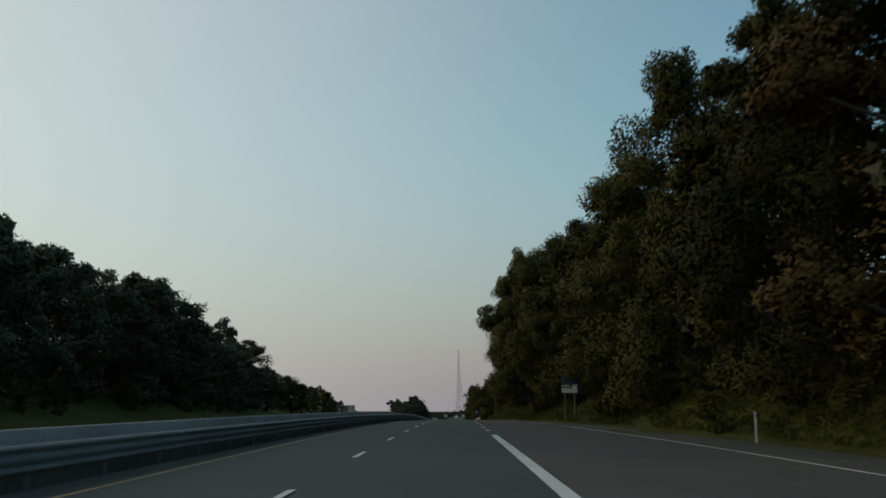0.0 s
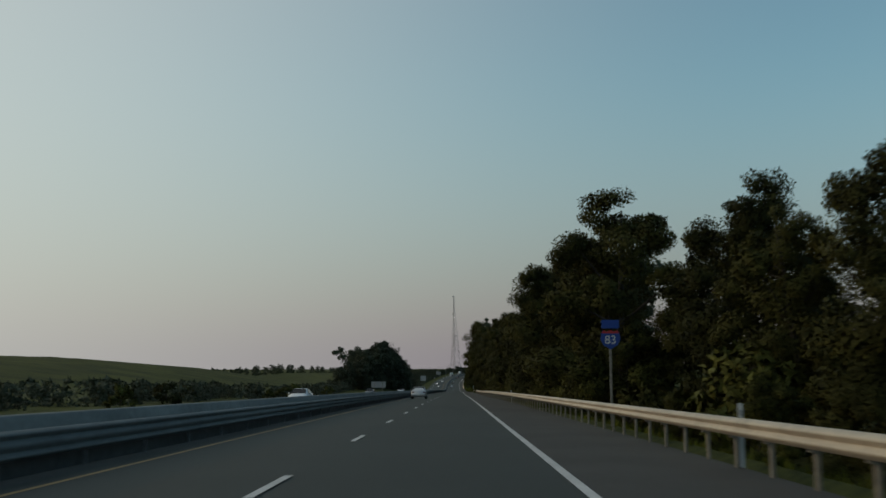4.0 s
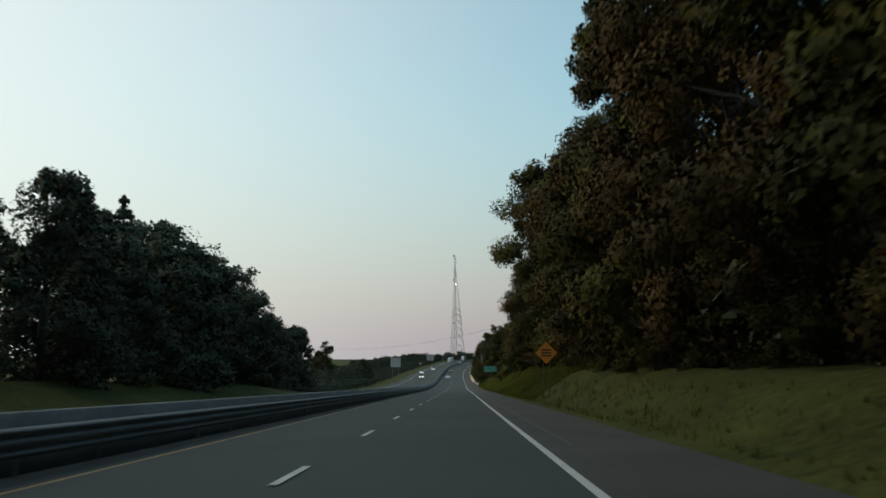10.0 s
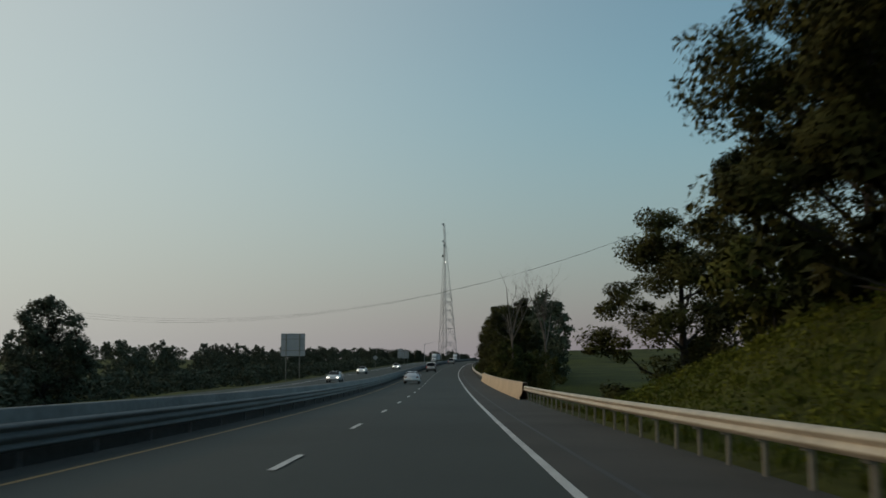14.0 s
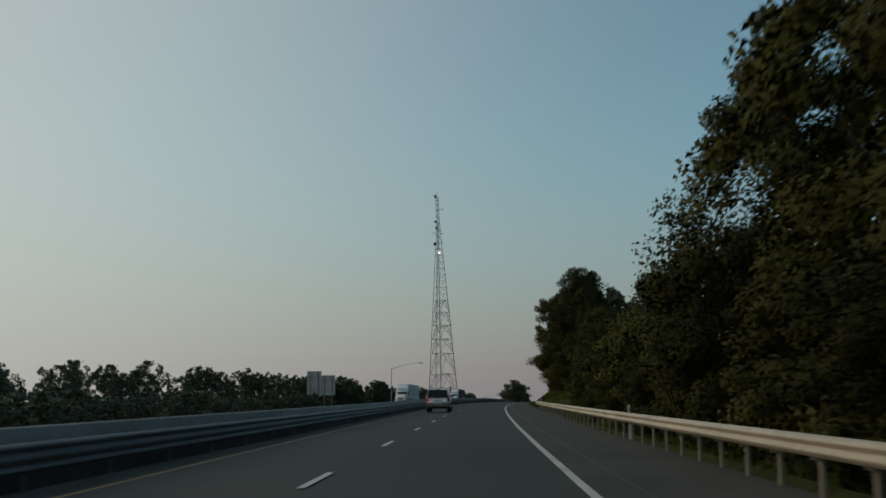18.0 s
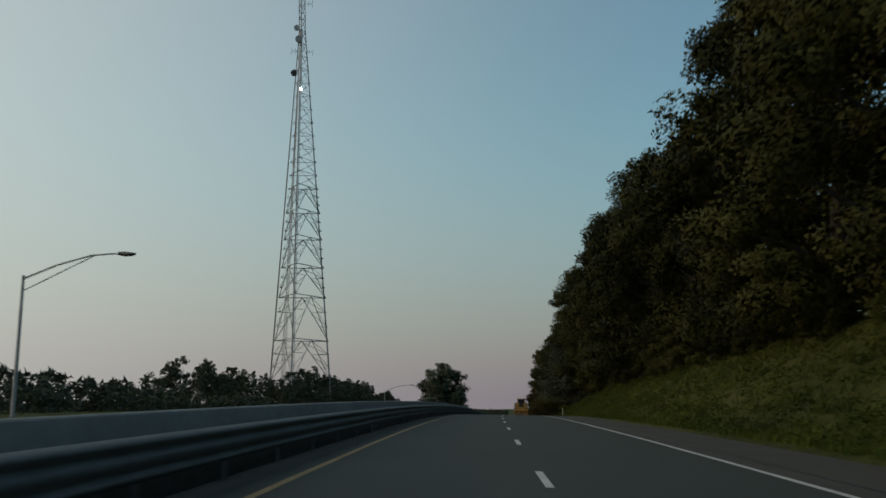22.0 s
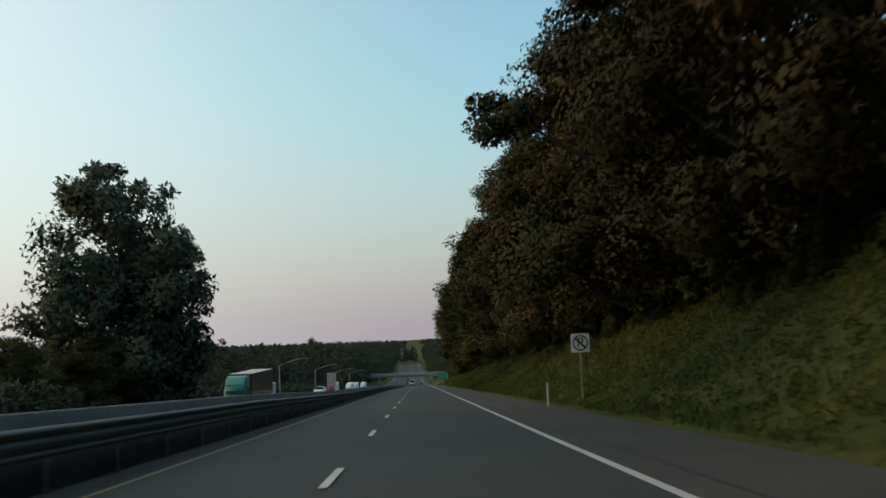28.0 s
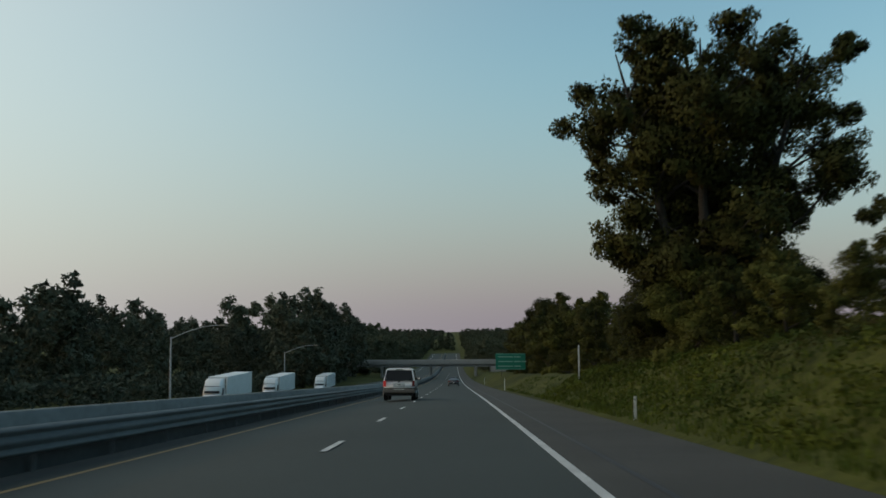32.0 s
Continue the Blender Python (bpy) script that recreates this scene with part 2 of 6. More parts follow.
BARK = material("bark", (0.034, 0.031, 0.026), 0.95, dark=0.6, light=1.3, coarse=1.2, fine=12, bump=0.6)
LEAF = material("summer_leaves", (0.03, 0.036, 0.012), 0.65, dark=0.6, light=1.4, coarse=0.2, fine=1.2, island=0.25, spread=0.5, tint=(0.048, 0.049, 0.014), spec=0.06)
LEAF_WARM = material("turning_leaves", (0.038, 0.033, 0.014), 0.7, dark=0.6, light=1.4, coarse=0.2, fine=1.2, island=0.25, spread=0.4, tint=(0.056, 0.039, 0.014), spec=0.08)
# Base colour lifted above LEAF to imitate haze in front of the woods.
LEAF_LIFTED = material("haze_lifted_leaves", (0.054, 0.064, 0.04), 0.65, dark=0.6, light=1.4, coarse=0.15, fine=1.2, island=0.25, spread=0.4, spec=0.08)
# Paler than the near leaves: distance haze is put into this colour.
HAZED_LEAF = material("leaves_with_painted_haze", (0.06, 0.07, 0.048), 0.75, dark=0.6, light=1.4, coarse=0.1, fine=1.0, island=0.3, spec=0.08)
BRUSH = material("brush_leaves", (0.034, 0.042, 0.01), 0.75, dark=0.55, light=1.4, coarse=0.2, fine=2, island=0.3, spread=0.4, tint=(0.08, 0.085, 0.02), spec=0.1)
STEEL = material("galvanised_steel", (0.5, 0.44, 0.34), 0.55, 0.35, dark=0.75, light=1.15, coarse=0.5, fine=8)
DARK_STEEL = material("dark_weathered_steel", (0.12, 0.132, 0.132), 0.7, 0.2, dark=0.7, light=1.2, coarse=0.4, fine=8)
TAR = material("black_crack_sealant", (0.025, 0.026, 0.028), 0.7, dark=0.7, light=1.3, coarse=0.5, fine=12)
POST = material("steel_post", (0.24, 0.22, 0.18), 0.7, 0.2, dark=0.7, light=1.15, coarse=0.8, fine=10)
TOWER_STEEL = material("tower_steel", (0.3, 0.3, 0.31), 0.6, 0.4, dark=0.8, light=1.15, coarse=0.3, fine=4)


# ---- mesh helpers ----
def sheet(name, rows, mat, smooth=False):
    """A mesh from a grid of points, rows x columns x 3."""
    rows = np.asarray(rows, float)
    nr, nc = rows.shape[:2]
    i = np.arange(nr * nc).reshape(nr, nc)
    f = np.stack([i[:-1, :-1], i[:-1, 1:], i[1:, 1:], i[1:, :-1]], -1).reshape(-1, 4)
    return quads(name, rows.reshape(-1, 3), f, mat, smooth)


def quads(name, verts, faces, mat, smooth=False, normals=None):
    me = bpy.data.meshes.new(name)
    verts, faces = np.asarray(verts, np.float32), np.asarray(faces, np.int32)
    nf, k = faces.shape
    me.vertices.add(len(verts))
    me.vertices.foreach_set("co", verts.ravel())
    me.loops.add(nf * k)
    me.loops.foreach_set("vertex_index", faces.ravel())
    me.polygons.add(nf)
    me.polygons.foreach_set("loop_start", np.arange(nf, dtype=np.int32) * k)
    me.polygons.foreach_set("loop_total", np.full(nf, k, np.int32))
    if smooth:
        me.polygons.foreach_set("use_smooth", np.ones(nf, bool))
    me.materials.append(mat)
    me.update(calc_edges=True)
    if normals is not None:
        me.polygons.foreach_set("use_smooth", np.ones(nf, bool))
        me.normals_split_custom_set_from_vertices(np.asarray(normals, np.float32))
    return me


def part(name, bm, mat, parent, label="", smooth=False):
    """Links a bmesh (or a ready mesh) as one object under a thing or a part."""
    if isinstance(bm, bpy.types.Mesh):
        me = bm
    else:
        me = bpy.data.meshes.new(name)
        bmesh.ops.recalc_face_normals(bm, faces=bm.faces)
        bm.to_mesh(me)
        bm.free()
        me.materials.append(mat)
        if smooth:
            me.polygons.foreach_set("use_smooth", np.ones(len(me.polygons), bool))
    ob = new(name, me)
    ob.parent = parent
    return tagged(ob, label)


def thing(name, label, category, m=None, group="", kind=""):
    ob = new(name)
    ob.empty_display_size = 0.2
    if m is not None:
        ob.matrix_basis = m
    return tagged(ob, label, category, group, kind)


def box(x0, x1, y0, y1, z0, z1, bevel=0.0, bm=None):
    """A box, with its edges rounded if bevel is given, added to bm."""
    bm = bm or bmesh.new()
    g = bmesh.ops.create_cube(bm, size=1.0)["verts"]
    bmesh.ops.scale(bm, vec=(x1 - x0, y1 - y0, z1 - z0), verts=g)
    bmesh.ops.translate(bm, vec=((x0 + x1) / 2, (y0 + y1) / 2, (z0 + z1) / 2), verts=g)
    if bevel:
        e = list({e for v in g for e in v.link_edges})
        bmesh.ops.bevel(bm, geom=e, offset=bevel, segments=2, affect="EDGES", profile=0.6)
    return bm


def bar(p, q, r, sides=6, bm=None, r2=None):
    """A round bar from p to q."""
    bm = bm or bmesh.new()
    p, q = Vector(p), Vector(q)
    d = q - p
    g = bmesh.ops.create_cone(bm, cap_ends=True, segments=sides, radius1=r, radius2=r if r2 is None else r2, depth=d.length)["verts"]
    m = Matrix.Translation((p + q) / 2) @ d.to_track_quat("Z", "Y").to_matrix().to_4x4()
    bmesh.ops.transform(bm, matrix=m, verts=g)
    return bm


def extruded(profile, y0, y1, bevel=0.0, bm=None, axis="y"):
    """A prism: profile is a list of (a, z) points; it runs along y (or along x)."""
    bm = bm or bmesh.new()
    put = (lambda a, b, z: (a, b, z)) if axis == "y" else (lambda a, b, z: (b, a, z))
    one = [bm.verts.new(put(a, y0, z)) for a, z in profile]
    two = [bm.verts.new(put(a, y1, z)) for a, z in profile]
    fs = [bm.faces.new(one), bm.faces.new(two[::-1])]
    k = len(one)
    fs += [bm.faces.new((one[i], two[i], two[(i + 1) % k], one[(i + 1) % k])) for i in range(k)]
    if bevel:
        es = list({e for f in fs for e in f.edges})
        bmesh.ops.bevel(bm, geom=es, offset=bevel, segments=2, affect="EDGES", profile=0.6)
    return bm


def wheel_mesh(r, w, bm=None, x=0.0, y=0.0, z=None):
    bm = bm or bmesh.new()
    z = r if z is None else z
    g = bmesh.ops.create_cone(bm, cap_ends=True, segments=24, radius1=r, radius2=r, depth=w)["verts"]
    bmesh.ops.transform(bm, matrix=pose(x, y, z, 0, 90, 0), verts=g)
    e = [e for e in {e for v in g for e in v.link_edges} if e.calc_length() < r * 0.5]
    bmesh.ops.bevel(bm, geom=e, offset=w * 0.15, segments=2, affect="EDGES")
    return bm

# ---- land, road, barriers ----
def cross(u, s):
    """Fall of the paved surface away from the lane line."""
    u, b = np.asarray(u, float), banked(np.asarray(s, float))
    return np.where(u < -5.3, -0.16 + b, np.where(u < 0, np.maximum(u, -3.94) * (0.05 - 0.25 * b), -0.01 * u))


def strip(name, u0, u1, s0, s1, mat, lift=0.0, step=10.0, label="", ncol=2):
    """A band of the paved surface between two offsets."""
    s = np.arange(s0, s1 + step / 2, step)
    u = np.linspace(u0, u1, ncol)
    rows = np.empty((len(s), ncol, 3))
    rows[..., 0] = road_x(s)[:, None] + u
    rows[..., 1] = s[:, None]
    rows[..., 2] = road_z(s)[:, None] + cross(u, s[:, None]) + lift
    ob = new(name, sheet(name, rows, mat))
    return tagged(ob, label, kind="structure")


srow = np.concatenate([np.arange(-600, -100, 100), np.arange(-100, 2300, 6.0), np.arange(2300, 3000, 40), np.arange(3000, 7001, 250)])
ucol = np.concatenate([[-4000, -2000, -900, -450, -260, -170, -120, -90, -70, -56], np.arange(-46, -19, 2.5), [-19.3, -18, 7.0, 7.4],
                       np.arange(8, 24, 1.0), [25, 28, 32, 38, 46, 58, 75, 100, 150, 260, 450, 900, 2000, 4000]])
rows = np.empty((len(srow), len(ucol), 3))
rows[..., 0] = road_x(srow)[:, None] + ucol
rows[..., 1] = srow[:, None]
rows[..., 2] = road_z(srow)[:, None] + ground(srow[:, None], ucol)
land = np.random.default_rng(3)
rough = land.normal(0, 1, rows.shape[:2])
rows[..., 2] += np.where(np.abs(ucol + 5.5) > 13.6, 0.09, 0) * np.clip(rough, -2, 2)
tagged(new("ground", sheet("ground", rows, GRASS, True)), "rough grassy land with yellow-green banks", kind="structure")

strip("road", -4.98, EDGE_R + 0.1, -140, 2900, ASPHALT, 0, label="two-lane grey asphalt carriageway with worn wheel tracks", ncol=9)
strip("shoulder", EDGE_R + 0.1, PAVED_R + 0.5, -140, 2900, SHOULDER, 0, label="paler asphalt hard shoulder", ncol=4)
strip("opposite_road", -18.6, -5.72, -140, 2900, ASPHALT, 0, label="grey asphalt carriageway of the other direction", ncol=3)
strip("edge_line", EDGE_R - 0.08, EDGE_R + 0.08, 195, 2900, WHITE_LINE, 0.006, label="solid white edge line")
strip("gore_line", EDGE_R - 0.15, EDGE_R + 0.15, -140, 35, WHITE_LINE, 0.006, label="broad white line between carriageway and slip lane")
for k in range(8):
    strip("merge_dash", EDGE_R - 0.1, EDGE_R + 0.1, 38 + 9 * k, 40.4 + 9 * k, WHITE_LINE, 0.006, 1.2, "broad white merge marking")


def taper(name, rule0, rule1, mat, lift, label, s0=-140, s1=197):
    """A band of the slip lane whose offsets follow a rule of s."""
    s = np.arange(s0, s1, 6.0)
    a, b = np.interp(s, *zip(*rule0)), np.interp(s, *zip(*rule1))
    u = np.stack([a, b], 1)
    rows = np.empty((len(s), 2, 3))
    rows[..., 0], rows[..., 1], rows[..., 2] = road_x(s)[:, None] + u, s[:, None], road_z(s)[:, None] + cross(u, s[:, None]) + lift
    return tagged(new(name, sheet(name, rows, mat)), label, kind="structure")


SLIP = [(-140, 12.2), (20, 11.4), (77, 10.1), (137, 7.5), (195, 4.26)]
taper("slip_lane", [(-140, 7.4), (200, 7.4)], [(s, max(u + 3.3, 7.5)) for s, u in SLIP], SHOULDER, 0.0, "asphalt slip lane tapering into the shoulder")
taper("slip_edge_line", [(s, u - 0.07) for s, u in SLIP], [(s, u + 0.07) for s, u in SLIP], WHITE_LINE, 0.008, "white edge line of the slip lane")
strip("edge_line", EDGE_L - 0.07, EDGE_L + 0.07, -140, 2900, YELLOW_LINE, 0.006, label="solid yellow edge line")
strip("edge_line", -16.1, -15.95, -140, 2900, WHITE_LINE, 0.006, label="solid white edge line of the other carriageway")
strip("edge_line", -8.4, -8.25, -140, 2900, YELLOW_LINE, 0.006, label="solid yellow edge line of the other carriageway")


def swept(name, profile, s0, s1, mat, step=5.0, smooth=False):
    """A closed profile of (u, height above the paved surface) carried along the road."""
    s = np.arange(s0, s1 + step / 2, step)
    pu, ph = np.array(profile + profile[:1]).T
    rows = np.empty((len(s), len(pu), 3))
    rows[..., 0] = road_x(s)[:, None] + pu
    rows[..., 1] = s[:, None]
    rows[..., 2] = road_z(s)[:, None] + ph + np.where(pu < 0, (banked(s) + np.interp(s, [1690, 1740, 1800, 1845], [0, 0.28, 0.28, 0]))[:, None], 0)
    return sheet(name, rows, mat, smooth)


wall = tagged(new("median_barrier", swept("median_barrier", [(-5.16, 0.3), (-5.24, 0.82), (-5.27, 0.85), (-5.43, 0.85), (-5.46, 0.82), (-5.54, 0.3)], -140, 2900, CONCRETE)),
              "weathered grey concrete median barrier with a pale top", "barrier", kind="structure")

# The foot is coloured dark to imitate shade in the gap under the rail.
tagged(new("barrier_foot", swept("barrier_foot", [(-4.98, -0.7), (-4.98, -0.05), (-5.08, 0.18), (-5.13, 0.3), (-5.57, 0.3), (-5.62, 0.18), (-5.72, -0.05), (-5.72, -0.7)], -140, 2900, SHADED_CONCRETE)),
       "foot of the concrete median barrier, coloured dark for the shade under the rail", kind="structure")
# This strip stands in for shade on the road beneath the rail.
strip("gutter", -4.98, -4.45, -140, 2900, SHADE_STRIP, 0.004, label="dark band along the barrier's foot in place of the rail's shade")
W_BEAM = [(0.0, 0.0), (0.035, 0.03), (0.083, 0.06), (0.083, 0.1), (0.02, 0.145), (0.02, 0.165), (0.083, 0.21), (0.083, 0.25), (0.035, 0.28), (0.0, 0.31)]


THRIE = [(0.0, 0.0), (0.03, 0.025), (0.083, 0.05), (0.083, 0.09), (0.015, 0.14), (0.015, 0.16), (0.083, 0.21), (0.083, 0.29), (0.015, 0.34), (0.015, 0.36), (0.083, 0.41), (0.083, 0.45), (0.03, 0.475), (0.0, 0.5)]


def guardrail(s0, s1, u, side, foot, top, label, spacing=1.905, mat=None, beam=W_BEAM):
    """A W-beam rail on posts; side is -1 where the beam faces lower u."""
    p = at(s0, u)
    rail = thing("guardrail", label, "guardrail", Matrix.Translation(p))
    deep = beam[-1][1]
    face = [(u + side * a, top - deep + h) for a, h in beam]
    back = [(u + side * (a - 0.012), top - deep + h) for a, h in beam[::-1]]
    me = swept("rail_beam", face + back, s0, s1, mat or STEEL, 4.0)
    me.transform(Matrix.Translation(-p))
    part("rail_beam", me, STEEL, rail)
    post = None
    n = int((s1 - s0) / spacing)
    for k in range(n):
        s = s0 + 0.4 + k * spacing
        if post is None:
            post = box(-0.03, 0.03, -0.05, 0.05, 0, top - foot - 0.03, 0.008)
            bx = box(-0.045 + side * 0.075, 0.045 + side * 0.075, -0.045, 0.045, top - foot - 0.36, top - foot - 0.02, 0.01)
            me2 = bpy.data.meshes.new("tmp")
            bx.to_mesh(me2)
            bx.free()
            post.from_mesh(me2)
            ob = part("post", post, mat or POST, rail)
            post = ob.data
        else:
            ob = new("post", post)
            ob.parent = rail
        ob.location = at(s, u - side * 0.15, foot + (float(banked(s)) if u < 0 else 0)) - p
    return rail


for a0, a1 in ((-140, 420), (420, 980), (980, 1540), (1540, 2100), (2100, 2600)):
    guardrail(a0, a1, -4.72, 1, -0.2, 0.63, "dark weathered three-ridged beam rail in front of the median barrier", spacing=3.81, mat=DARK_STEEL, beam=THRIE)
guardrail(198.5, 513, 7.25, -1, -0.2, 0.8, "weathered steel W-beam guardrail along the shoulder")
guardrail(867, 932, 7.25, -1, -0.2, 0.8, "steel W-beam guardrail leading to a bridge parapet")
guardrail(1004, 1223, 7.25, -1, -0.2, 0.8, "weathered steel W-beam guardrail with a blunt end")
tagged(new("bridge_parapet", swept("bridge_parapet", [(7.0, -0.3), (7.0, 0.1), (7.14, 0.3), (7.2, 0.98), (7.5, 0.98), (7.55, -0.3)], 932, 1004, SUNLIT_CONCRETE)), "concrete bridge parapet with the low sun's tan put into its colour", "parapet", kind="structure")

strip("crack_seal", EDGE_R + 0.75, EDGE_R + 0.85, 640, 2600, TAR, 0.005, label="long black sealed crack in the shoulder")

# lane dashes: 3 m of paint in every 12.19 m
dash = None
phase = 8.94
for k in range(-12, 230):
    s = phase + 12.19 * k + 1.5
    if s > 2750:
        break
    if dash is None:
        dash = quads("lane_dash", [(-0.065, -1.5, 0), (0.065, -1.5, 0), (0.065, 1.5, 0), (-0.065, 1.5, 0)], [(0, 1, 2, 3)], WHITE_LINE)
    if k < 200:
        ob = new("lane_dash", dash)
        ob.matrix_basis = placed(s, 0.0, 0.007, tilt=True)
        ob.parent = bpy.data.objects["road"]

# ---- trees ----
def unit(v):
    return v / (np.linalg.norm(v, axis=-1, keepdims=True) + 1e-9)


def leaf_cards(rng, centres, radii, count, size, squash=0.8, outs=None):
    """Small leaves about cluster centres that face outwards: vertices, triangles and soft normals."""
    n = len(centres) * count
    c = np.repeat(centres, count, 0)
    r = np.repeat(radii, count)
    d = unit(rng.normal(0, 1, (n, 3)))
    p = c + d * (r * rng.uniform(0.25, 1.0, n) ** 0.6)[:, None] * [1, 1, squash]
    soft = d * 0.75 + [0, 0, 0.2]
    if outs is not None:
        soft = soft + np.repeat(outs, count, 0) * 0.65
    soft = unit(soft)
    face = unit(soft + 0.75 * rng.normal(0, 1, (n, 3)))
    a = rng.normal(0, 1, (n, 3)) - [0, 0, 0.3]
    a = unit(a - face * (a * face).sum(1, keepdims=True))
    b = np.cross(face, a)
    ln = size * rng.uniform(0.6, 1.35, n)[:, None]
    wd = ln * rng.uniform(0.5, 0.8, n)[:, None]
    v = np.stack([p + b * wd * 0.5, p - b * wd * 0.5, p + a * ln + face * wd * 0.15], 1).reshape(-1, 3)
    return v, np.arange(n * 3).reshape(-1, 3), np.repeat(unit(soft + 0.22 * face), 3, 0)


def tube(points, radii, sides=6):
    """A tapering tube through points."""
    pts, V, F = [Vector(p) for p in points], [], []
    for i, p in enumerate(pts):
        d = (pts[min(i + 1, len(pts) - 1)] - pts[max(i - 1, 0)]).normalized()
        x = d.orthogonal().normalized()
        y = d.cross(x)
        for k in range(sides):
            w = 2 * math.pi * k / sides
            V.append(p + (x * math.cos(w) + y * math.sin(w)) * radii[i])
    for i in range(len(pts) - 1):
        for k in range(sides):
            F.append((i * sides + k, i * sides + (k + 1) % sides, (i + 1) * sides + (k + 1) % sides, (i + 1) * sides + k))
    return [tuple(v) for v in V], F


def joined(pieces):
    V, F, n = [], [], 0
    for v, f in pieces:
        V.append(np.asarray(v, float))
        F.append(np.asarray(f, int) + n)
        n += len(v)
    return np.concatenate(V), np.concatenate(F)


def tree_meshes(seed, height, radius, low, clusters, count, leaf, mat, shape="round", lean=0.0, knobs=9):
    """Trunk with limbs, and a crown of boughs made of leaf clusters, standing at the origin."""
    rng = np.random.default_rng(seed)
    cents, rads, outs, limbs = [], [], [], []
    sway = rng.normal(0, 0.03, 2) * height
    top = np.array([sway[0] + lean, sway[1], height * 0.92])
    lobes = rng.uniform(0.8, 1.1, 9)

    def limb(c, rr, z):
        zb = max(z - rr * rng.uniform(0.5, 1.0), height * low * 0.6)
        base = top * (zb / height)
        base[2] = zb
        mid = base * 0.45 + c * 0.55 + rng.normal(0, 0.04, 3) * radius
        r0 = height * 0.011 * (1.15 - zb / height)
        limbs.append(tube([base, mid, c], [r0, r0 * 0.6, r0 * 0.2], 5))

    if shape == "cone":
        layers = max(clusters // 6, 4)
        for k in range(layers):
            f = (k + rng.uniform(0.2, 0.8)) / layers
            z = height * (low + (1 - low) * f)
            reach = radius * (1.04 - f) ** 0.8 * rng.uniform(0.8, 1.15)
            turn = rng.uniform(0, 6.28)
            for j in range(5):
                w = turn + j * 2 * math.pi / 5 + rng.normal(0, 0.25)
                out = np.array([math.cos(w), math.sin(w), 0])
                long = reach * rng.uniform(0.75, 1.1)
                for g in (0.45, 0.85):
                    c = top * (z / height) * [1, 1, 0] + out * long * g + [0, 0, z - 0.12 * long * g + 0.1 * long * g * g]
                    cents.append(c)
                    rads.append(max(long * 0.3, 0.28))
                    outs.append(out * 0.6 + [0, 0, 0.5])
                limb(c, 0.1, z)
        for g in (0.9, 0.95, 1.0):
            cents.append(top * g * [1, 1, 0] + [0, 0, height * g])
            rads.append(0.5 - 0.35 * (g - 0.9) / 0.1)
            outs.append(np.array([0, 0, 0.4]))
    else:
        boughs = max(clusters // knobs, 5)
        order = rng.permutation(boughs)
        for k in range(boughs):
            f = ((order[k] + rng.uniform(0.1, 0.9)) / boughs) ** 0.9
            z = height * (low + (1 - low) * f * 0.93)
            if shape == "round":
                env = math.sin(math.pi * min(max(0.22 + 0.72 * f, 0), 1)) ** 0.6
            elif shape == "hedge":
                env = (1 - f ** 3) ** 0.5 * (0.85 + 0.15 * f)
            else:
                env = 0.5 + 0.5 * math.sin(math.pi * min(0.15 + 0.83 * f, 1))
            w = k * 2.4 + rng.normal(0, 0.5)
            lobe = np.interp((w / (2 * math.pi) * 8) % 8, range(9), np.r_[lobes[:8], lobes[:1]])
            size = radius * rng.uniform(0.28, 0.42) * (0.6 + 0.4 * env)
            rr = max(radius * env * lobe * rng.uniform(0.85, 1.02) - size * 0.65, 0.0)
            axis = top * (z / height)
            mid = np.array([axis[0] + rr * math.cos(w), axis[1] + rr * math.sin(w), z + rng.normal(0, 0.015 * height)])
            away = unit(np.array([math.cos(w) * (0.2 + env), math.sin(w) * (0.2 + env), 0.25 + 0.6 * f]))
            limb(mid, rr, z)
            for j in range(knobs):
                d = unit(rng.normal(0, 1, 3) + away * 0.7)
                cents.append(mid + d * size * rng.uniform(0.35, 0.95) * [1, 1, 0.8])
                rads.append(size * rng.uniform(0.3, 0.58))
                outs.append(unit(d * 0.9 + away * 0.6))
        for k in range(clusters // 4):
            f = rng.uniform(0.0, 0.85)
            z = height * (low + (1 - low) * f)
            w, rr = rng.uniform(0, 6.28), radius * 0.6 * math.sqrt(rng.uniform(0, 1)) * (1 - 0.5 * f)
            away = np.array([math.cos(w), math.sin(w), 0.2])
            cents.append(top * (z / height) * [1, 1, 0] + away * rr + [0, 0, z])
            rads.append(radius * rng.uniform(0.16, 0.28))
            outs.append(away)
    ax = [top * f * np.array([1, 1, 1]) + np.r_[rng.normal(0, 0.004 * height, 2), 0] for f in (0.0, 0.25, 0.5, 0.75, 1.0)]
    ax[0] = np.array([0, 0, -0.4])
    r = height * 0.018
    limbs.append(tube(ax, [r * 1.35, r, r * 0.75, r * 0.45, r * 0.12], 8))
    tv, tf = joined(limbs)
    stem = len(tv) - 40
    for k in range(0, stem, 15):
        near = stem + int(np.argmin(np.linalg.norm(tv[stem:] - tv[k], axis=1)))
        beside = near + 1 if near % 8 != (stem + 7) % 8 else near - 7
        tf = np.concatenate([tf, [(k, k + 1, beside, near)]])
    lv, lf, ln = leaf_cards(rng, np.array(cents), np.array(rads), count, leaf, 0.6 if shape == "cone" else 0.8, np.array(outs))
    return quads("trunk", tv, tf, BARK, True), quads("crown", lv, lf, mat, normals=ln), (tv, tf, lv, lf, ln)


def tree_kind(label, category, *spec, **more):
    trunk, crown, raw = tree_meshes(*spec, **more)
    return dict(label=label, category=category, trunk=trunk, crown=crown, raw=raw)


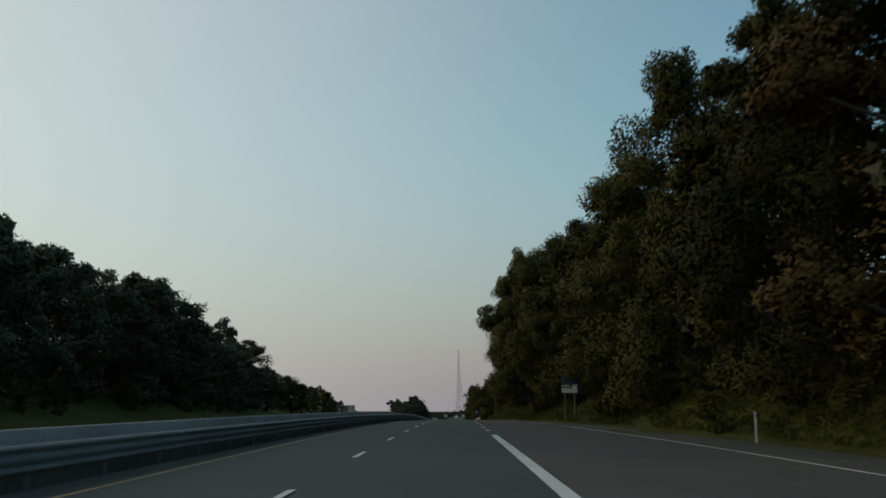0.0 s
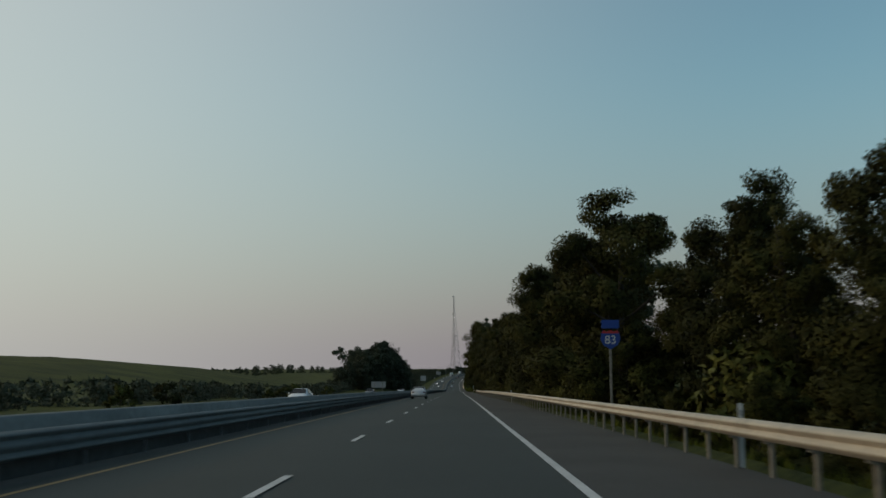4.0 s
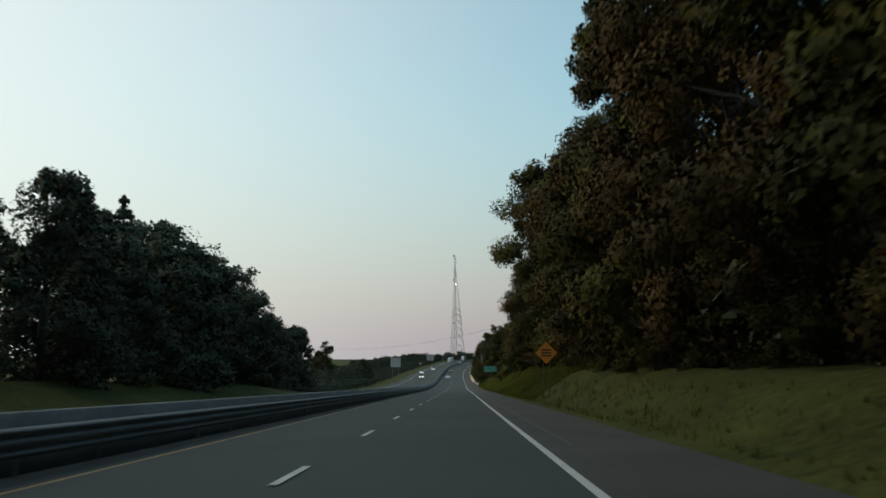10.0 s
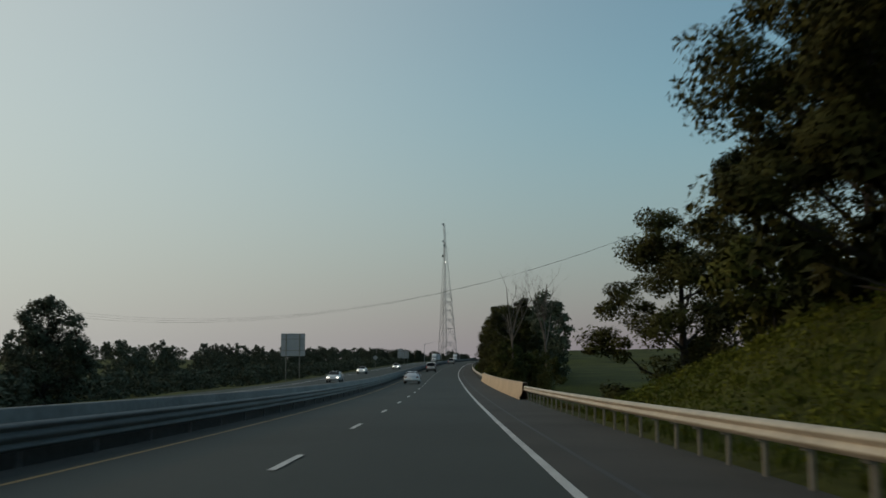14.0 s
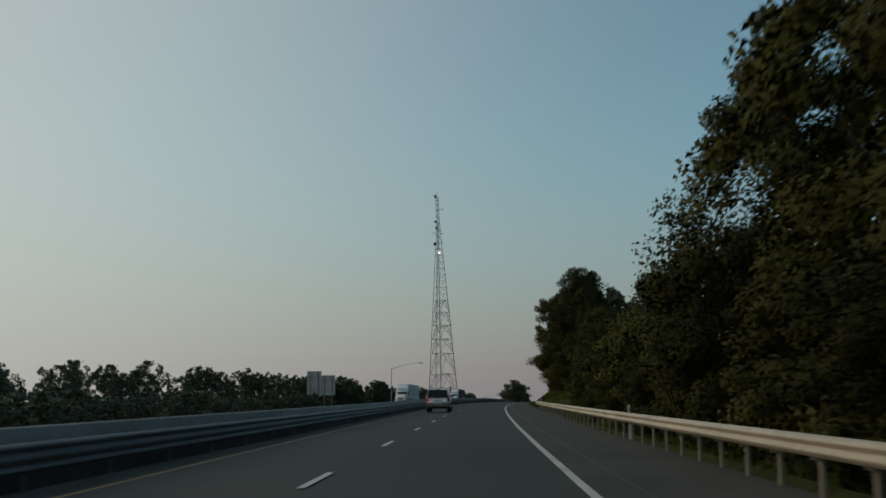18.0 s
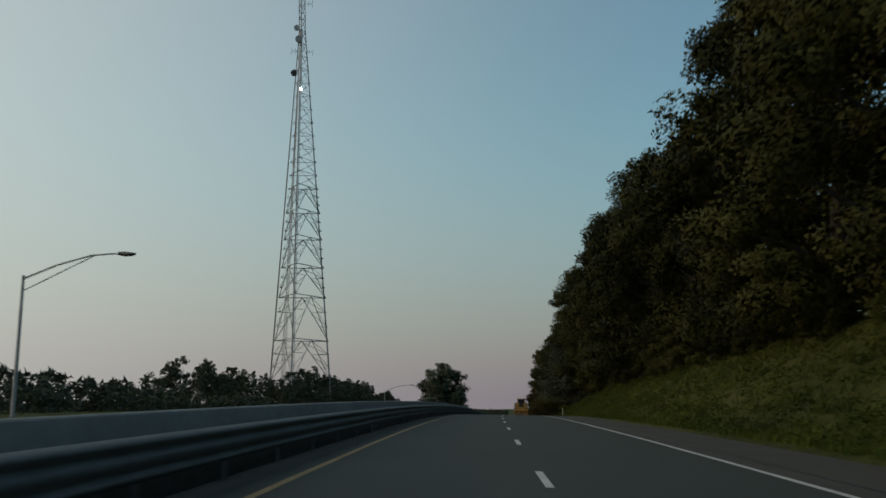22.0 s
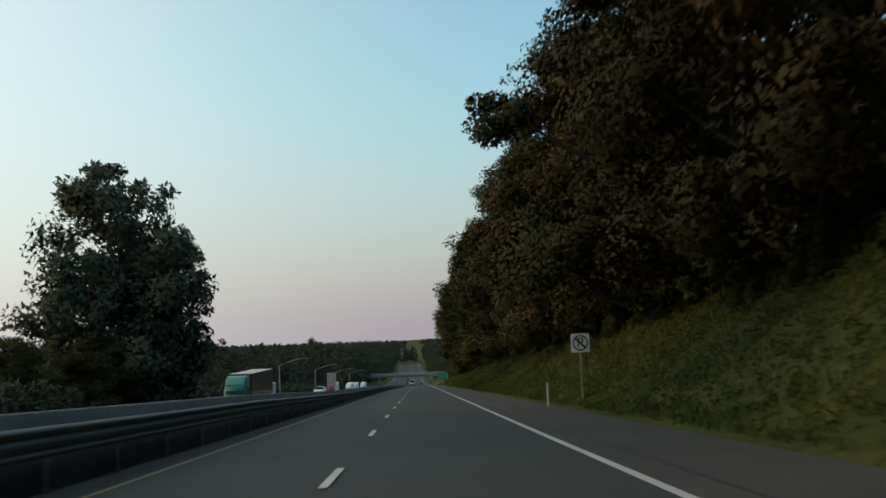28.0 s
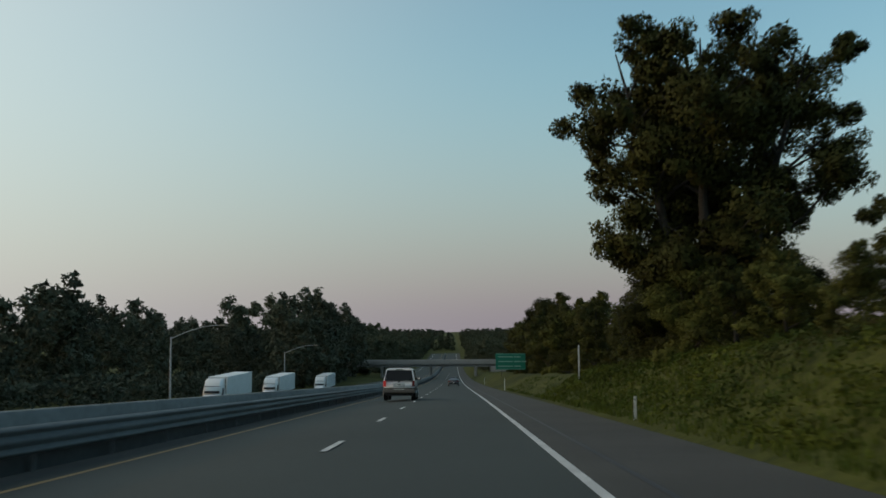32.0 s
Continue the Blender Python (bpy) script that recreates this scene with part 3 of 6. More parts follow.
KINDS = {
    "oak": [tree_kind("tall broadleaf tree with dense dark-green leaves", "tree", 11, 18, 6.9, 0.02, 170, 290, 0.21, LEAF),
            tree_kind("broadleaf tree with a lobed, gappy green crown", "tree", 12, 18, 6.4, 0.02, 160, 290, 0.21, LEAF),
            tree_kind("tall broadleaf tree with leaves down to its foot", "tree", 13, 18, 6.2, 0.02, 170, 290, 0.21, LEAF, shape="tall"),
            tree_kind("tall slender tree with drooping leafy boughs", "tree", 14, 18, 5.2, 0.03, 150, 270, 0.21, LEAF, shape="tall")],
    "warm": [tree_kind("broadleaf tree with browning late-summer leaves", "tree", 21, 18, 6.5, 0.03, 165, 290, 0.21, LEAF_WARM, shape="tall")],
    "hedge": [tree_kind("dense roadside thicket overgrown with vines", "thicket", 31, 9, 5.2, 0.0, 130, 220, 0.185, LEAF, shape="hedge"),
              tree_kind("rounded leafy thicket at the wood's edge", "thicket", 32, 9, 4.8, 0.0, 130, 220, 0.185, BRUSH, shape="hedge")],
    "pine": [tree_kind("dark conifer with layered ragged boughs", "conifer", 41, 16, 4.0, 0.05, 130, 130, 0.2, LEAF_LIFTED, shape="cone")],
    "shrub": [tree_kind("low green shrub with pale leaves", "shrub", 51, 2.6, 1.9, 0.0, 36, 60, 0.2, BRUSH, shape="hedge", knobs=4),
              tree_kind("tangled low bush with dull green leaves", "shrub", 52, 2.2, 2.2, 0.0, 36, 60, 0.2, LEAF, shape="hedge", knobs=4)],
    "far": [tree_kind("broadleaf tree dark against the sky", "tree", 61, 16, 6.4, 0.0, 200, 90, 0.36, LEAF_LIFTED, knobs=7),
            tree_kind("rounded dark tree beyond the other carriageway", "tree", 62, 16, 6.9, 0.0, 180, 90, 0.36, LEAF_LIFTED, shape="hedge", knobs=6)],
    "wood": [tree_kind("broadleaf tree in a dark wood", "tree", 71, 16, 5.8, 0.05, 72, 56, 0.52, LEAF_LIFTED),
             tree_kind("rounded tree in a dark wood", "tree", 72, 16, 6.2, 0.03, 72, 56, 0.52, LEAF_LIFTED, shape="hedge")],
    "deep": [tree_kind("broadleaf tree in a far wood", "tree", 78, 16, 5.8, 0.05, 60, 22, 0.95, HAZED_LEAF, knobs=4),
             tree_kind("rounded tree in a far wood", "tree", 79, 16, 6.2, 0.03, 60, 22, 0.95, HAZED_LEAF, shape="hedge", knobs=4)],
    "belt": [tree_kind("tree in a far belt", "tree", 74, 16, 6.2, 0.0, 72, 34, 0.62, HAZED_LEAF, shape="tall", knobs=4),
             tree_kind("rounded tree in a far belt", "tree", 75, 16, 6.6, 0.0, 72, 34, 0.62, HAZED_LEAF, shape="hedge", knobs=4),
             tree_kind("pointed tree in a far belt", "tree", 76, 16, 5.0, 0.02, 80, 34, 0.55, HAZED_LEAF, shape="tall", knobs=3)],
    "low": [tree_kind("bush in a far hedge", "shrub", 77, 3, 2.6, 0.0, 24, 16, 0.42, HAZED_LEAF, shape="hedge", knobs=3)],
    "ridge": [tree_kind("tree on a far ridge", "tree", 73, 16, 8.5, 0.0, 42, 9, 2.2, HAZED_LEAF, shape="hedge", knobs=3)],
}
BASE_H = {"oak": 18, "wood": 16, "deep": 16, "ridge": 16, "belt": 16, "low": 3, "warm": 18, "hedge": 9, "pine": 16, "shrub": 2.4, "far": 16}
drawn = {}


def tree(kind, which, s, u, height, spin=None, wide=1.0, group=""):
    k = KINDS[kind][which % len(KINDS[kind])]
    f = height / BASE_H[kind]
    p = at(s, u, -0.15, True)
    spin = random.uniform(0, 360) if spin is None else spin
    m = pose(p.x, p.y, p.z, 0, 0, spin) @ Matrix.Diagonal((f * wide, f * wide, f, 1))
    if id(k) not in drawn:
        ob = thing({"thicket": "thicket", "shrub": "shrub", "conifer": "conifer"}.get(k["category"], "tree"), k["label"], k["category"], group=group)
        part("trunk", k["trunk"], BARK, ob)
        part("crown", k["crown"], None, ob)
        drawn[id(k)] = ob
        ob.matrix_basis = m
        return ob
    ob = copy_thing(drawn[id(k)], Matrix.Identity(4))
    ob.matrix_basis = m
    return ob


undergrowth = []


def row_of(s0, s1, step, u, du, h0, h1, kinds, wide=1.0, back=False):
    """A row of trees along the road; with back it is gathered for one mesh behind the first trees."""
    s = s0
    while s < s1:
        kd, which = random.choice(kinds), random.randrange(9)
        place, off, h = s + random.uniform(-0.3, 0.3) * step, u + random.uniform(-du, du), random.uniform(h0, h1)
        broad, spin = wide * random.uniform(0.9, 1.15), random.uniform(0, 360)
        if back:
            undergrowth.append((place, off, h))
        else:
            tree(kd, which, place, off, h, spin, broad)
        s += step * random.uniform(0.8, 1.2)


def woods(name, label, spots, kinds, mat=None):
    """Many far trees joined into one mesh."""
    rng = np.random.default_rng(7)
    lv, n, F = [], 0, []
    for s, u, h in spots:
        kd = random.choice(kinds)
        k = KINDS[kd][random.randrange(len(KINDS[kd]))]
        v = k["raw"][2]
        sc = h / BASE_H[kd]
        w = rng.uniform(0, 6.28)
        rot = np.array([[math.cos(w), -math.sin(w), 0], [math.sin(w), math.cos(w), 0], [0, 0, 1]])
        lv.append(v @ rot.T * sc + np.array(at(s, u, -0.2, True)))
        F.append(np.arange(len(v)).reshape(-1, 3) + n)
        n += len(v)
    ob = new(name, quads(name, np.concatenate(lv), np.concatenate(F), mat or LEAF_LIFTED))
    return tagged(ob, label, "woodland", kind="stuff")


far_belt, low_belt = [], []


def belt(s0, s1, step, u, du, h0, h1, kinds, wide=1.0):
    """Trees far off beyond the other carriageway, gathered for one mesh."""
    for s in np.arange(s0, s1, step):
        into = low_belt if h1 < 5 else far_belt
        into.append((s + random.uniform(-0.3, 0.3) * step, u + random.uniform(-du, du), random.uniform(h0, h1)))
        if h0 < 8:
            into.append((s + 0.5 * step, u - 4 + random.uniform(-du, du), random.uniform(h0, h1)))


def lone_tree(s, u, height):
    """One broad tree of six stems that lean outwards from a common foot."""
    trunks, leaves, soft = [], [], []
    for k in range(7):
        w = 2 * math.pi * k / 6 + 0.4
        r = 0.0 if k == 6 else 1.0
        tr, cr, raw = tree_meshes(80 + k, height * (1.0 if k == 6 else 0.93), 4.3, 0.24, 90, 230, 0.19, LEAF, shape="tall", knobs=6)
        for me in (tr, cr):
            bpy.data.meshes.remove(me)
        for v, f, out in ((raw[0], raw[1], trunks), (raw[2], raw[3], leaves)):
            v = v.copy()
            z = np.clip(v[:, 2] / height, 0, 1.1)
            v[:, 0] += r * math.cos(w) * (0.7 + 4.1 * z)
            v[:, 1] += r * math.sin(w) * (0.7 + 4.1 * z)
            out.append((v, f))
        soft.append(raw[4])
    t = thing("tree", "broad many-stemmed tree with a dark gappy crown", "tree", placed(s, u, -0.2, 0, True))
    part("trunk", quads("trunk", *joined(trunks), BARK, True), BARK, t)
    part("crown", quads("crown", *joined(leaves), LEAF, normals=np.concatenate(soft)), None, t)
    return t


random.seed(5)
# right of the road: first trees, then the undergrowth at their feet
row_of(14, 36, 8, 19.0, 1.2, 17, 19.5, ["oak", "warm"])
row_of(38, 58, 8, 19.4, 0.8, 21, 23, ["oak"], 0.8)
row_of(60, 120, 8, 17.4, 1.0, 18.5, 20.5, ["oak"], 0.95)
row_of(120, 162, 7.5, 15.2, 0.5, 22, 25, ["oak"], 0.9)
row_of(162, 188, 7, 15.4, 0.6, 20, 23, ["oak"], 0.85)
row_of(10, 190, 11, 17, 1.5, 3, 5, ["hedge"], back=True)
row_of(214, 264, 5, 24, 3, 8.5, 11.5, ["oak"], 1.15)
row_of(212, 264, 6, 19, 2, 3.5, 5.5, ["hedge"], back=True)
row_of(264, 288, 6, 18.0, 1.5, 10.2, 12, ["oak"])
row_of(288, 303, 6, 17.5, 1.0, 11.5, 13.5, ["oak"])
tree("oak", 0, 308, 12.2, 14.2, wide=0.6)
row_of(208, 240, 6, 14.5, 1.0, 1.6, 2.4, ["shrub"])
row_of(240, 300, 7, 13.5, 1.0, 2.5, 4.5, ["hedge", "shrub"])
row_of(304, 338, 8, 13.4, 1.0, 13.5, 15.5, ["oak", "oak"])
row_of(340, 400, 8.5, 15.0, 1.0, 14, 17, ["oak"])
row_of(400, 455, 8.5, 14.0, 1.0, 15, 18, ["oak", "oak"])
row_of(457, 485, 8, 13.8, 0.8, 17, 20, ["oak"])
row_of(487, 520, 8.5, 14.0, 1.0, 15.5, 18.5, ["oak"])
row_of(300, 515, 8, 12.0, 0.6, 5, 8, ["hedge"])
row_of(520, 560, 8, 17.6, 0.8, 17, 20, ["oak", "oak", "warm"])
row_of(560, 590, 8, 14.4, 0.8, 20, 23, ["oak", "oak"], 1.0)
row_of(590, 640, 8.0, 13.8, 0.6, 23, 26, ["oak", "oak", "pine"], 1.0)
row_of(640, 708, 8.5, 15.0, 0.7, 20, 23, ["oak", "oak", "warm"], 0.92)
tree("oak", 2, 720, 15.0, 21.5, wide=0.75)
row_of(710, 735, 8.5, 16.0, 0.7, 15, 17, ["oak"], 0.95)
row_of(556, 690, 8, 13.4, 0.6, 3.5, 6, ["hedge"])
row_of(690, 760, 8, 14.6, 0.6, 3, 5, ["hedge"])
row_of(737, 775, 8.5, 15.0, 1.0, 14.5, 16.5, ["oak", "warm"])
row_of(778, 806, 7, 14.4, 1.0, 11, 14, ["oak"])
row_of(760, 905, 7, 15.5, 3.0, 2.5, 4.5, ["hedge", "shrub"])
row_of(806, 890, 7, 19.0, 1.5, 3.5, 5.5, ["hedge"], back=True)
row_of(812, 886, 5.5, 14.6, 0.9, 2.2, 3.6, ["hedge"])
row_of(892, 925, 7, 15.5, 2.5, 12, 14.5, ["oak", "oak"], 1.1)
row_of(872, 892, 7, 17.5, 1.0, 6, 8, ["oak", "hedge"])
tree("hedge", 1, 525, 10.5, 2.6)
tree("shrub", 0, 519, 9.6, 2.0)
tree("shrub", 0, 531, 10.5, 2.2)
row_of(1006, 1028, 7, 16.5, 1.0, 5, 7, ["hedge"], back=True)
row_of(1041, 1056, 7, 13.8, 0.6, 13.5, 15.5, ["oak"])
row_of(1052, 1076, 8, 14.4, 1.0, 13, 15, ["oak"])
row_of(1076, 1100, 7, 15.0, 1.0, 12.5, 15, ["oak"])
row_of(1100, 1138, 8, 15.2, 1.0, 12.5, 15, ["oak"])
row_of(1140, 1172, 8, 14.6, 1.0, 15, 18, ["oak"])
row_of(1172, 1228, 8, 15.5, 1.0, 8.2, 10.5, ["oak", "oak", "hedge"])
row_of(1010, 1172, 8.5, 12.2, 0.5, 5, 8, ["hedge"])
row_of(1172, 1228, 7, 12.6, 0.5, 3.8, 5.2, ["hedge"])
row_of(1174, 1226, 6, 17.5, 1.0, 5.5, 7.5, ["hedge"], back=True)
row_of(1242, 1264, 7.0, 16, 1.0, 9.5, 11.5, ["oak", "oak"])
row_of(1266, 1306, 8.0, 15.5, 1.0, 16.5, 19, ["oak", "oak"])
row_of(1238, 1334, 6.5, 14.2, 1.0, 3, 5, ["hedge"])
row_of(1308, 1346, 6, -31, 1.5, 5, 6.5, ["far"])
row_of(1372, 1402, 6, -31, 1.0, 5, 6.5, ["far"])
row_of(1352, 1368, 7, 26, 1.0, 6, 8, ["oak", "hedge"])
tree("oak", 2, 1311, 16.6, 18)
row_of(1381, 1394, 6, 15.8, 0.5, 12, 13.5, ["oak"])
row_of(1356, 1420, 6, 13.4, 0.6, 2.2, 3.4, ["hedge"])
row_of(1370, 1384, 6, 17.0, 0.5, 4, 5.5, ["hedge"])
row_of(1394, 1420, 8.5, 15.4, 0.6, 12.5, 14.5, ["oak"])
row_of(1420, 1540, 8.5, 15.4, 0.9, 18, 21, ["oak"], 1.1)
row_of(1540, 1600, 8.5, 15.2, 1.0, 18, 20, ["oak", "oak"], 1.1)
tree("pine", 0, 1557, 12.8, 23, wide=1.3)
tree("pine", 0, 1566, 13.4, 22, wide=1.2)
tree("pine", 0, 1579, 13.2, 22, wide=1.25)
tree("pine", 0, 1602, 13.6, 20, wide=1.2)
row_of(1608, 1650, 8, 15.0, 0.8, 14, 17, ["oak"])
row_of(1650, 1745, 8, 14.6, 0.7, 19, 22, ["oak", "oak"], 1.05)
row_of(1400, 1740, 6, 15.0, 0.8, 2.8, 5, ["hedge"])
row_of(1748, 1870, 8.5, 15.4, 1.0, 19, 23, ["oak", "warm", "warm"], 1.05)
row_of(1870, 1990, 8.0, 15.2, 0.6, 21, 24, ["oak", "warm", "oak"], 1.08)
row_of(1745, 2000, 6, 17.6, 0.8, 4.5, 7, ["hedge"], back=True)
row_of(1745, 1990, 6, 14.6, 0.7, 1.8, 3.2, ["hedge", "shrub"])
row_of(2000, 2130, 6, 17, 2, 4, 6, ["hedge"], back=True)
row_of(2085, 2180, 10, 18, 2, 7, 10, ["hedge", "oak"])
tree("oak", 1, 1994, 13.4, 16, wide=1.1)
tree("oak", 0, 2003, 17, 15, wide=1.0)
lone_tree(2059, 14.9, 17.2)
tree("hedge", 0, 2066, 14.0, 6)
tree("hedge", 1, 2056, 13.2, 4.6)
tree("hedge", 0, 2059, 17.5, 5.6)
tree("hedge", 0, 2052, 16.5, 4.2)
row_of(2028, 2078, 5.5, 13.6, 0.8, 2.4, 3.8, ["hedge"])
tree("pine", 0, 1357, 25, 11)
tree("pine", 0, 1363, 29, 12)
tree("hedge", 0, 1362, 15, 3.5)
# left of the road
row_of(20, 85, 5.5, -26, 1.2, 9, 12, ["far"], 1.1)
row_of(85, 115, 5.5, -25.5, 1.0, 6.5, 8.5, ["far"], 1.15)
row_of(115, 145, 6, -25.5, 1.0, 4, 5.5, ["far", "hedge"], 1.2)
row_of(20, 215, 6, -23.5, 0.8, 2.2, 3.6, ["hedge"], back=True)
row_of(140, 215, 8, -27, 1.5, 3, 5, ["hedge", "far"])
row_of(240, 520, 22, -30, 6, 1.6, 3.0, ["shrub"])
row_of(550, 566, 6, -33, 1.0, 7, 8.5, ["far"])
row_of(562, 580, 7, -29, 1.0, 8.5, 10.5, ["far"])
row_of(578, 600, 8, -27.5, 1.5, 12, 14.5, ["far"])
row_of(600, 640, 8, -27.5, 1.2, 15, 17, ["far"])
row_of(640, 700, 8, -27, 1.5, 14.5, 17, ["far", "far", "pine"])
row_of(700, 755, 8, -27, 1.5, 13.5, 16.5, ["far"])
row_of(755, 790, 8, -27, 1.5, 10.5, 12.5, ["far"])
belt(222, 556, 5, -33, 2.5, 1.8, 3.0, ["far"])
belt(800, 1040, 7, -36, 3, 4.5, 7, ["far", "hedge"], 1.2)
belt(1060, 1385, 6, -42, 3, 5, 7.5, ["far"])
belt(1385, 1520, 5, -44, 3, 2.5, 4.5, ["far"])
belt(1520, 1610, 6, -44, 3, 6, 9, ["far"])
belt(1610, 1790, 5, -46, 3, 10.5, 13.5, ["far"])
belt(1600, 1790, 5, -40, 2, 5, 7, ["far"])
belt(2230, 2330, 7, -34, 3, 19, 23, ["far"])
row_of(2192, 2318, 9, 23, 1.5, 13, 16.5, ["oak", "hedge"])
belt(2060, 2330, 11, -56, 4, 14, 18, ["far"])
belt(800, 1300, 4.5, -29, 2.5, 2, 3.4, ["far"])
belt(1385, 1600, 4.5, -34, 2.5, 1.5, 2.6, ["far"])
belt(1830, 2230, 5, -36, 2, 2.5, 4, ["far"])
belt(1830, 2060, 8, -46, 3, 6, 9.5, ["far"], 1.2)
tree("oak", 1, 926, -40, 14, wide=0.9)
tree("far", 0, 932, -42, 11)
tree("far", 1, 951, -30, 9)
tree("far", 0, 1797, -31, 30, wide=1.1)
tree("far", 1, 1799, -32, 24, wide=1.0)
tree("far", 0, 1893, -37, 32, wide=0.95)
tree("far", 1, 1896, -35, 25, wide=0.7)
tree("far", 1, 1890, -39, 20, wide=0.8)
tree("hedge", 0, 1880, -36, 9, wide=1.3)
tree("hedge", 0, 1868, -40, 8, wide=1.3)
tree("far", 1, 1910, -36, 24, wide=0.85)
tree("pine", 0, 2123, -55, 19)
tree("pine", 0, 2159, -53, 18)
tree("far", 1, 652, -27, 20)
woods("tree_belt", "belt of dark trees beyond the other carriageway", far_belt, ["belt"], HAZED_LEAF)
woods("hedge_belt", "low overgrown hedge beyond the other carriageway", low_belt, ["low"], HAZED_LEAF)
spots = [(s + random.uniform(-4, 4), u + random.uniform(-3, 3), random.uniform(h0, h1)) for s0, s1, st, u, h0, h1 in
         ((0, 185, 9, 24, 15, 19), (340, 510, 10, 21, 15, 19), (520, 740, 10, 22, 20, 24), (1030, 1165, 11, 21, 13, 17), (1262, 1318, 12, 25, 15, 18), (1372, 1412, 8, 22, 8, 11), (1416, 1740, 10, 23, 16, 21), (1750, 1995, 10, 23, 17, 21),
          (20, 140, 10, -34, 9, 13), (606, 790, 11, -38, 14, 18), (2060, 2400, 13, -72, 16, 20), (2340, 3100, 9, 17, 11, 15), (2345, 3100, 9, -28, 12, 16), (2340, 2900, 14, 26, 13, 17), (2330, 2900, 14, -42, 15, 20), (2300, 2900, 24, -62, 20, 30)) for s in np.arange(s0, s1, st)]
woods("woodland", "deep dark woodland behind the first trees", spots, ["wood"])
spots = [(3000 + 40 * k + random.uniform(-15, 15), u + random.uniform(-5, 5), random.uniform(13, 20)) for k in range(3) for u in np.arange(-520, 520, 13)] \
    + [(s, -235 + random.uniform(-12, 12), random.uniform(8, 12)) for s in np.arange(900, 2900, 12)] + [(s, -380 + random.uniform(-20, 20), random.uniform(7, 11)) for s in np.arange(250, 1000, 10)]
woods("far_woodland", "distant wooded ridge", spots, ["deep"])
spots = [(s + random.uniform(-60, 60), u + random.uniform(-6, 6), random.uniform(12, 19)) for s in (3250, 3500, 3750, 4000, 4250, 4500, 4700, 4800) for u in np.arange(-900, 1300, 15) if abs(u) > 26]
woods("hill_woodland", "wooded hillside in the far distance, haze put into its colour", spots, ["ridge"], HAZED_LEAF)

woods("undergrowth", "dense dark undergrowth among the roadside trees", undergrowth, ["wood"], LEAF)

# ---- more materials ----
WHITE_PAINT = material("white_car_paint", (0.7, 0.71, 0.71), 0.35, dark=0.93, light=1.04, coarse=0.5, fine=5, coat=0.5)
TAN_PAINT = material("grey_lower_paint", (0.12, 0.105, 0.09), 0.5, dark=0.85, light=1.1, coarse=0.6, fine=8)
SILVER = material("silver_car_paint", (0.5, 0.51, 0.52), 0.35, 0.4, dark=0.9, light=1.05, coarse=0.5, fine=5, coat=0.4)
DARK_PAINT = material("dark_car_paint", (0.02, 0.022, 0.026), 0.35, dark=0.9, light=1.1, coarse=0.5, fine=5, coat=0.5)
RED_PAINT = material("red_cab_paint", (0.28, 0.03, 0.025), 0.4, dark=0.85, light=1.1, coarse=0.5, fine=5, coat=0.3)
GREEN_PAINT = material("green_cab_paint", (0.02, 0.2, 0.15), 0.4, dark=0.85, light=1.1, coarse=0.5, fine=5, coat=0.3)
WINDOW = material("tinted_glass", (0.008, 0.01, 0.012), 0.08, dark=0.9, light=1.1, spec=0.2)
RUBBER = material("tyre_rubber", (0.02, 0.02, 0.02), 0.9, dark=0.7, light=1.3, coarse=2, fine=15)
RIM = material("wheel_rim", (0.35, 0.34, 0.32), 0.45, 0.6, dark=0.8, light=1.1, coarse=2, fine=10)
DUSTY_RIM = material("dusty_wheel", (0.32, 0.28, 0.22), 0.8, dark=0.8, light=1.15, coarse=1.5, fine=10)
BLACK = material("black_plastic", (0.015, 0.015, 0.016), 0.6, dark=0.8, light=1.2, coarse=2, fine=12)
CHROME = material("chrome", (0.75, 0.75, 0.75), 0.12, 1.0, dark=0.95, light=1.03)
RED_LENS = material("red_lens", (0.11, 0.008, 0.008), 0.25, dark=0.9, light=1.1)
TAIL_GLOW = glow("lit_tail_lamp", (0.5, 0.025, 0.02), 0.14)
HEAD_GLOW = glow("lit_head_lamp", (1.0, 0.93, 0.8), 2.5)
BEACON = glow("tower_beacon", (1.0, 0.97, 0.9), 6.0)
GATE_PAINT = material("scuffed_blue_grey_steel", (0.2, 0.21, 0.215), 0.55, 0.2, dark=0.6, light=1.2, coarse=0.8, fine=5)
BED_PAINT = material("dusty_cream_truck_paint", (0.5, 0.46, 0.37), 0.6, dark=0.72, light=1.12, coarse=0.7, fine=6, bump=0.15)
CAT_YELLOW = material("worn_machine_yellow", (0.5, 0.26, 0.04), 0.55, dark=0.6, light=1.15, coarse=0.7, fine=6, bump=0.15)
TRAILER_ORANGE = material("rusty_orange_trailer_paint", (0.33, 0.13, 0.035), 0.75, dark=0.6, light=1.2, coarse=0.8, fine=7, bump=0.2)
# Muddy steel; its dark tone also paints the tailgate's recess shadows.
TRACK = material("muddy_steel_and_gate_shadow", (0.13, 0.11, 0.09), 0.8, 0.3, dark=0.6, light=1.3, coarse=1, fine=8, bump=0.3)
DECK = material("worn_timber_deck", (0.16, 0.11, 0.07), 0.9, dark=0.6, light=1.25, coarse=0.8, fine=9, bump=0.3)
TRAILER_WHITE = material("white_trailer_panel", (0.66, 0.68, 0.68), 0.5, dark=0.88, light=1.05, coarse=0.3, fine=4)
SIGN_BACK = material("dull_aluminium_sign_back", (0.34, 0.35, 0.36), 0.55, 0.3, dark=0.85, light=1.1, coarse=0.5, fine=4)
SIGN_GREEN = material("green_sign_sheeting", (0.0, 0.16, 0.1), 0.5, dark=0.92, light=1.05)
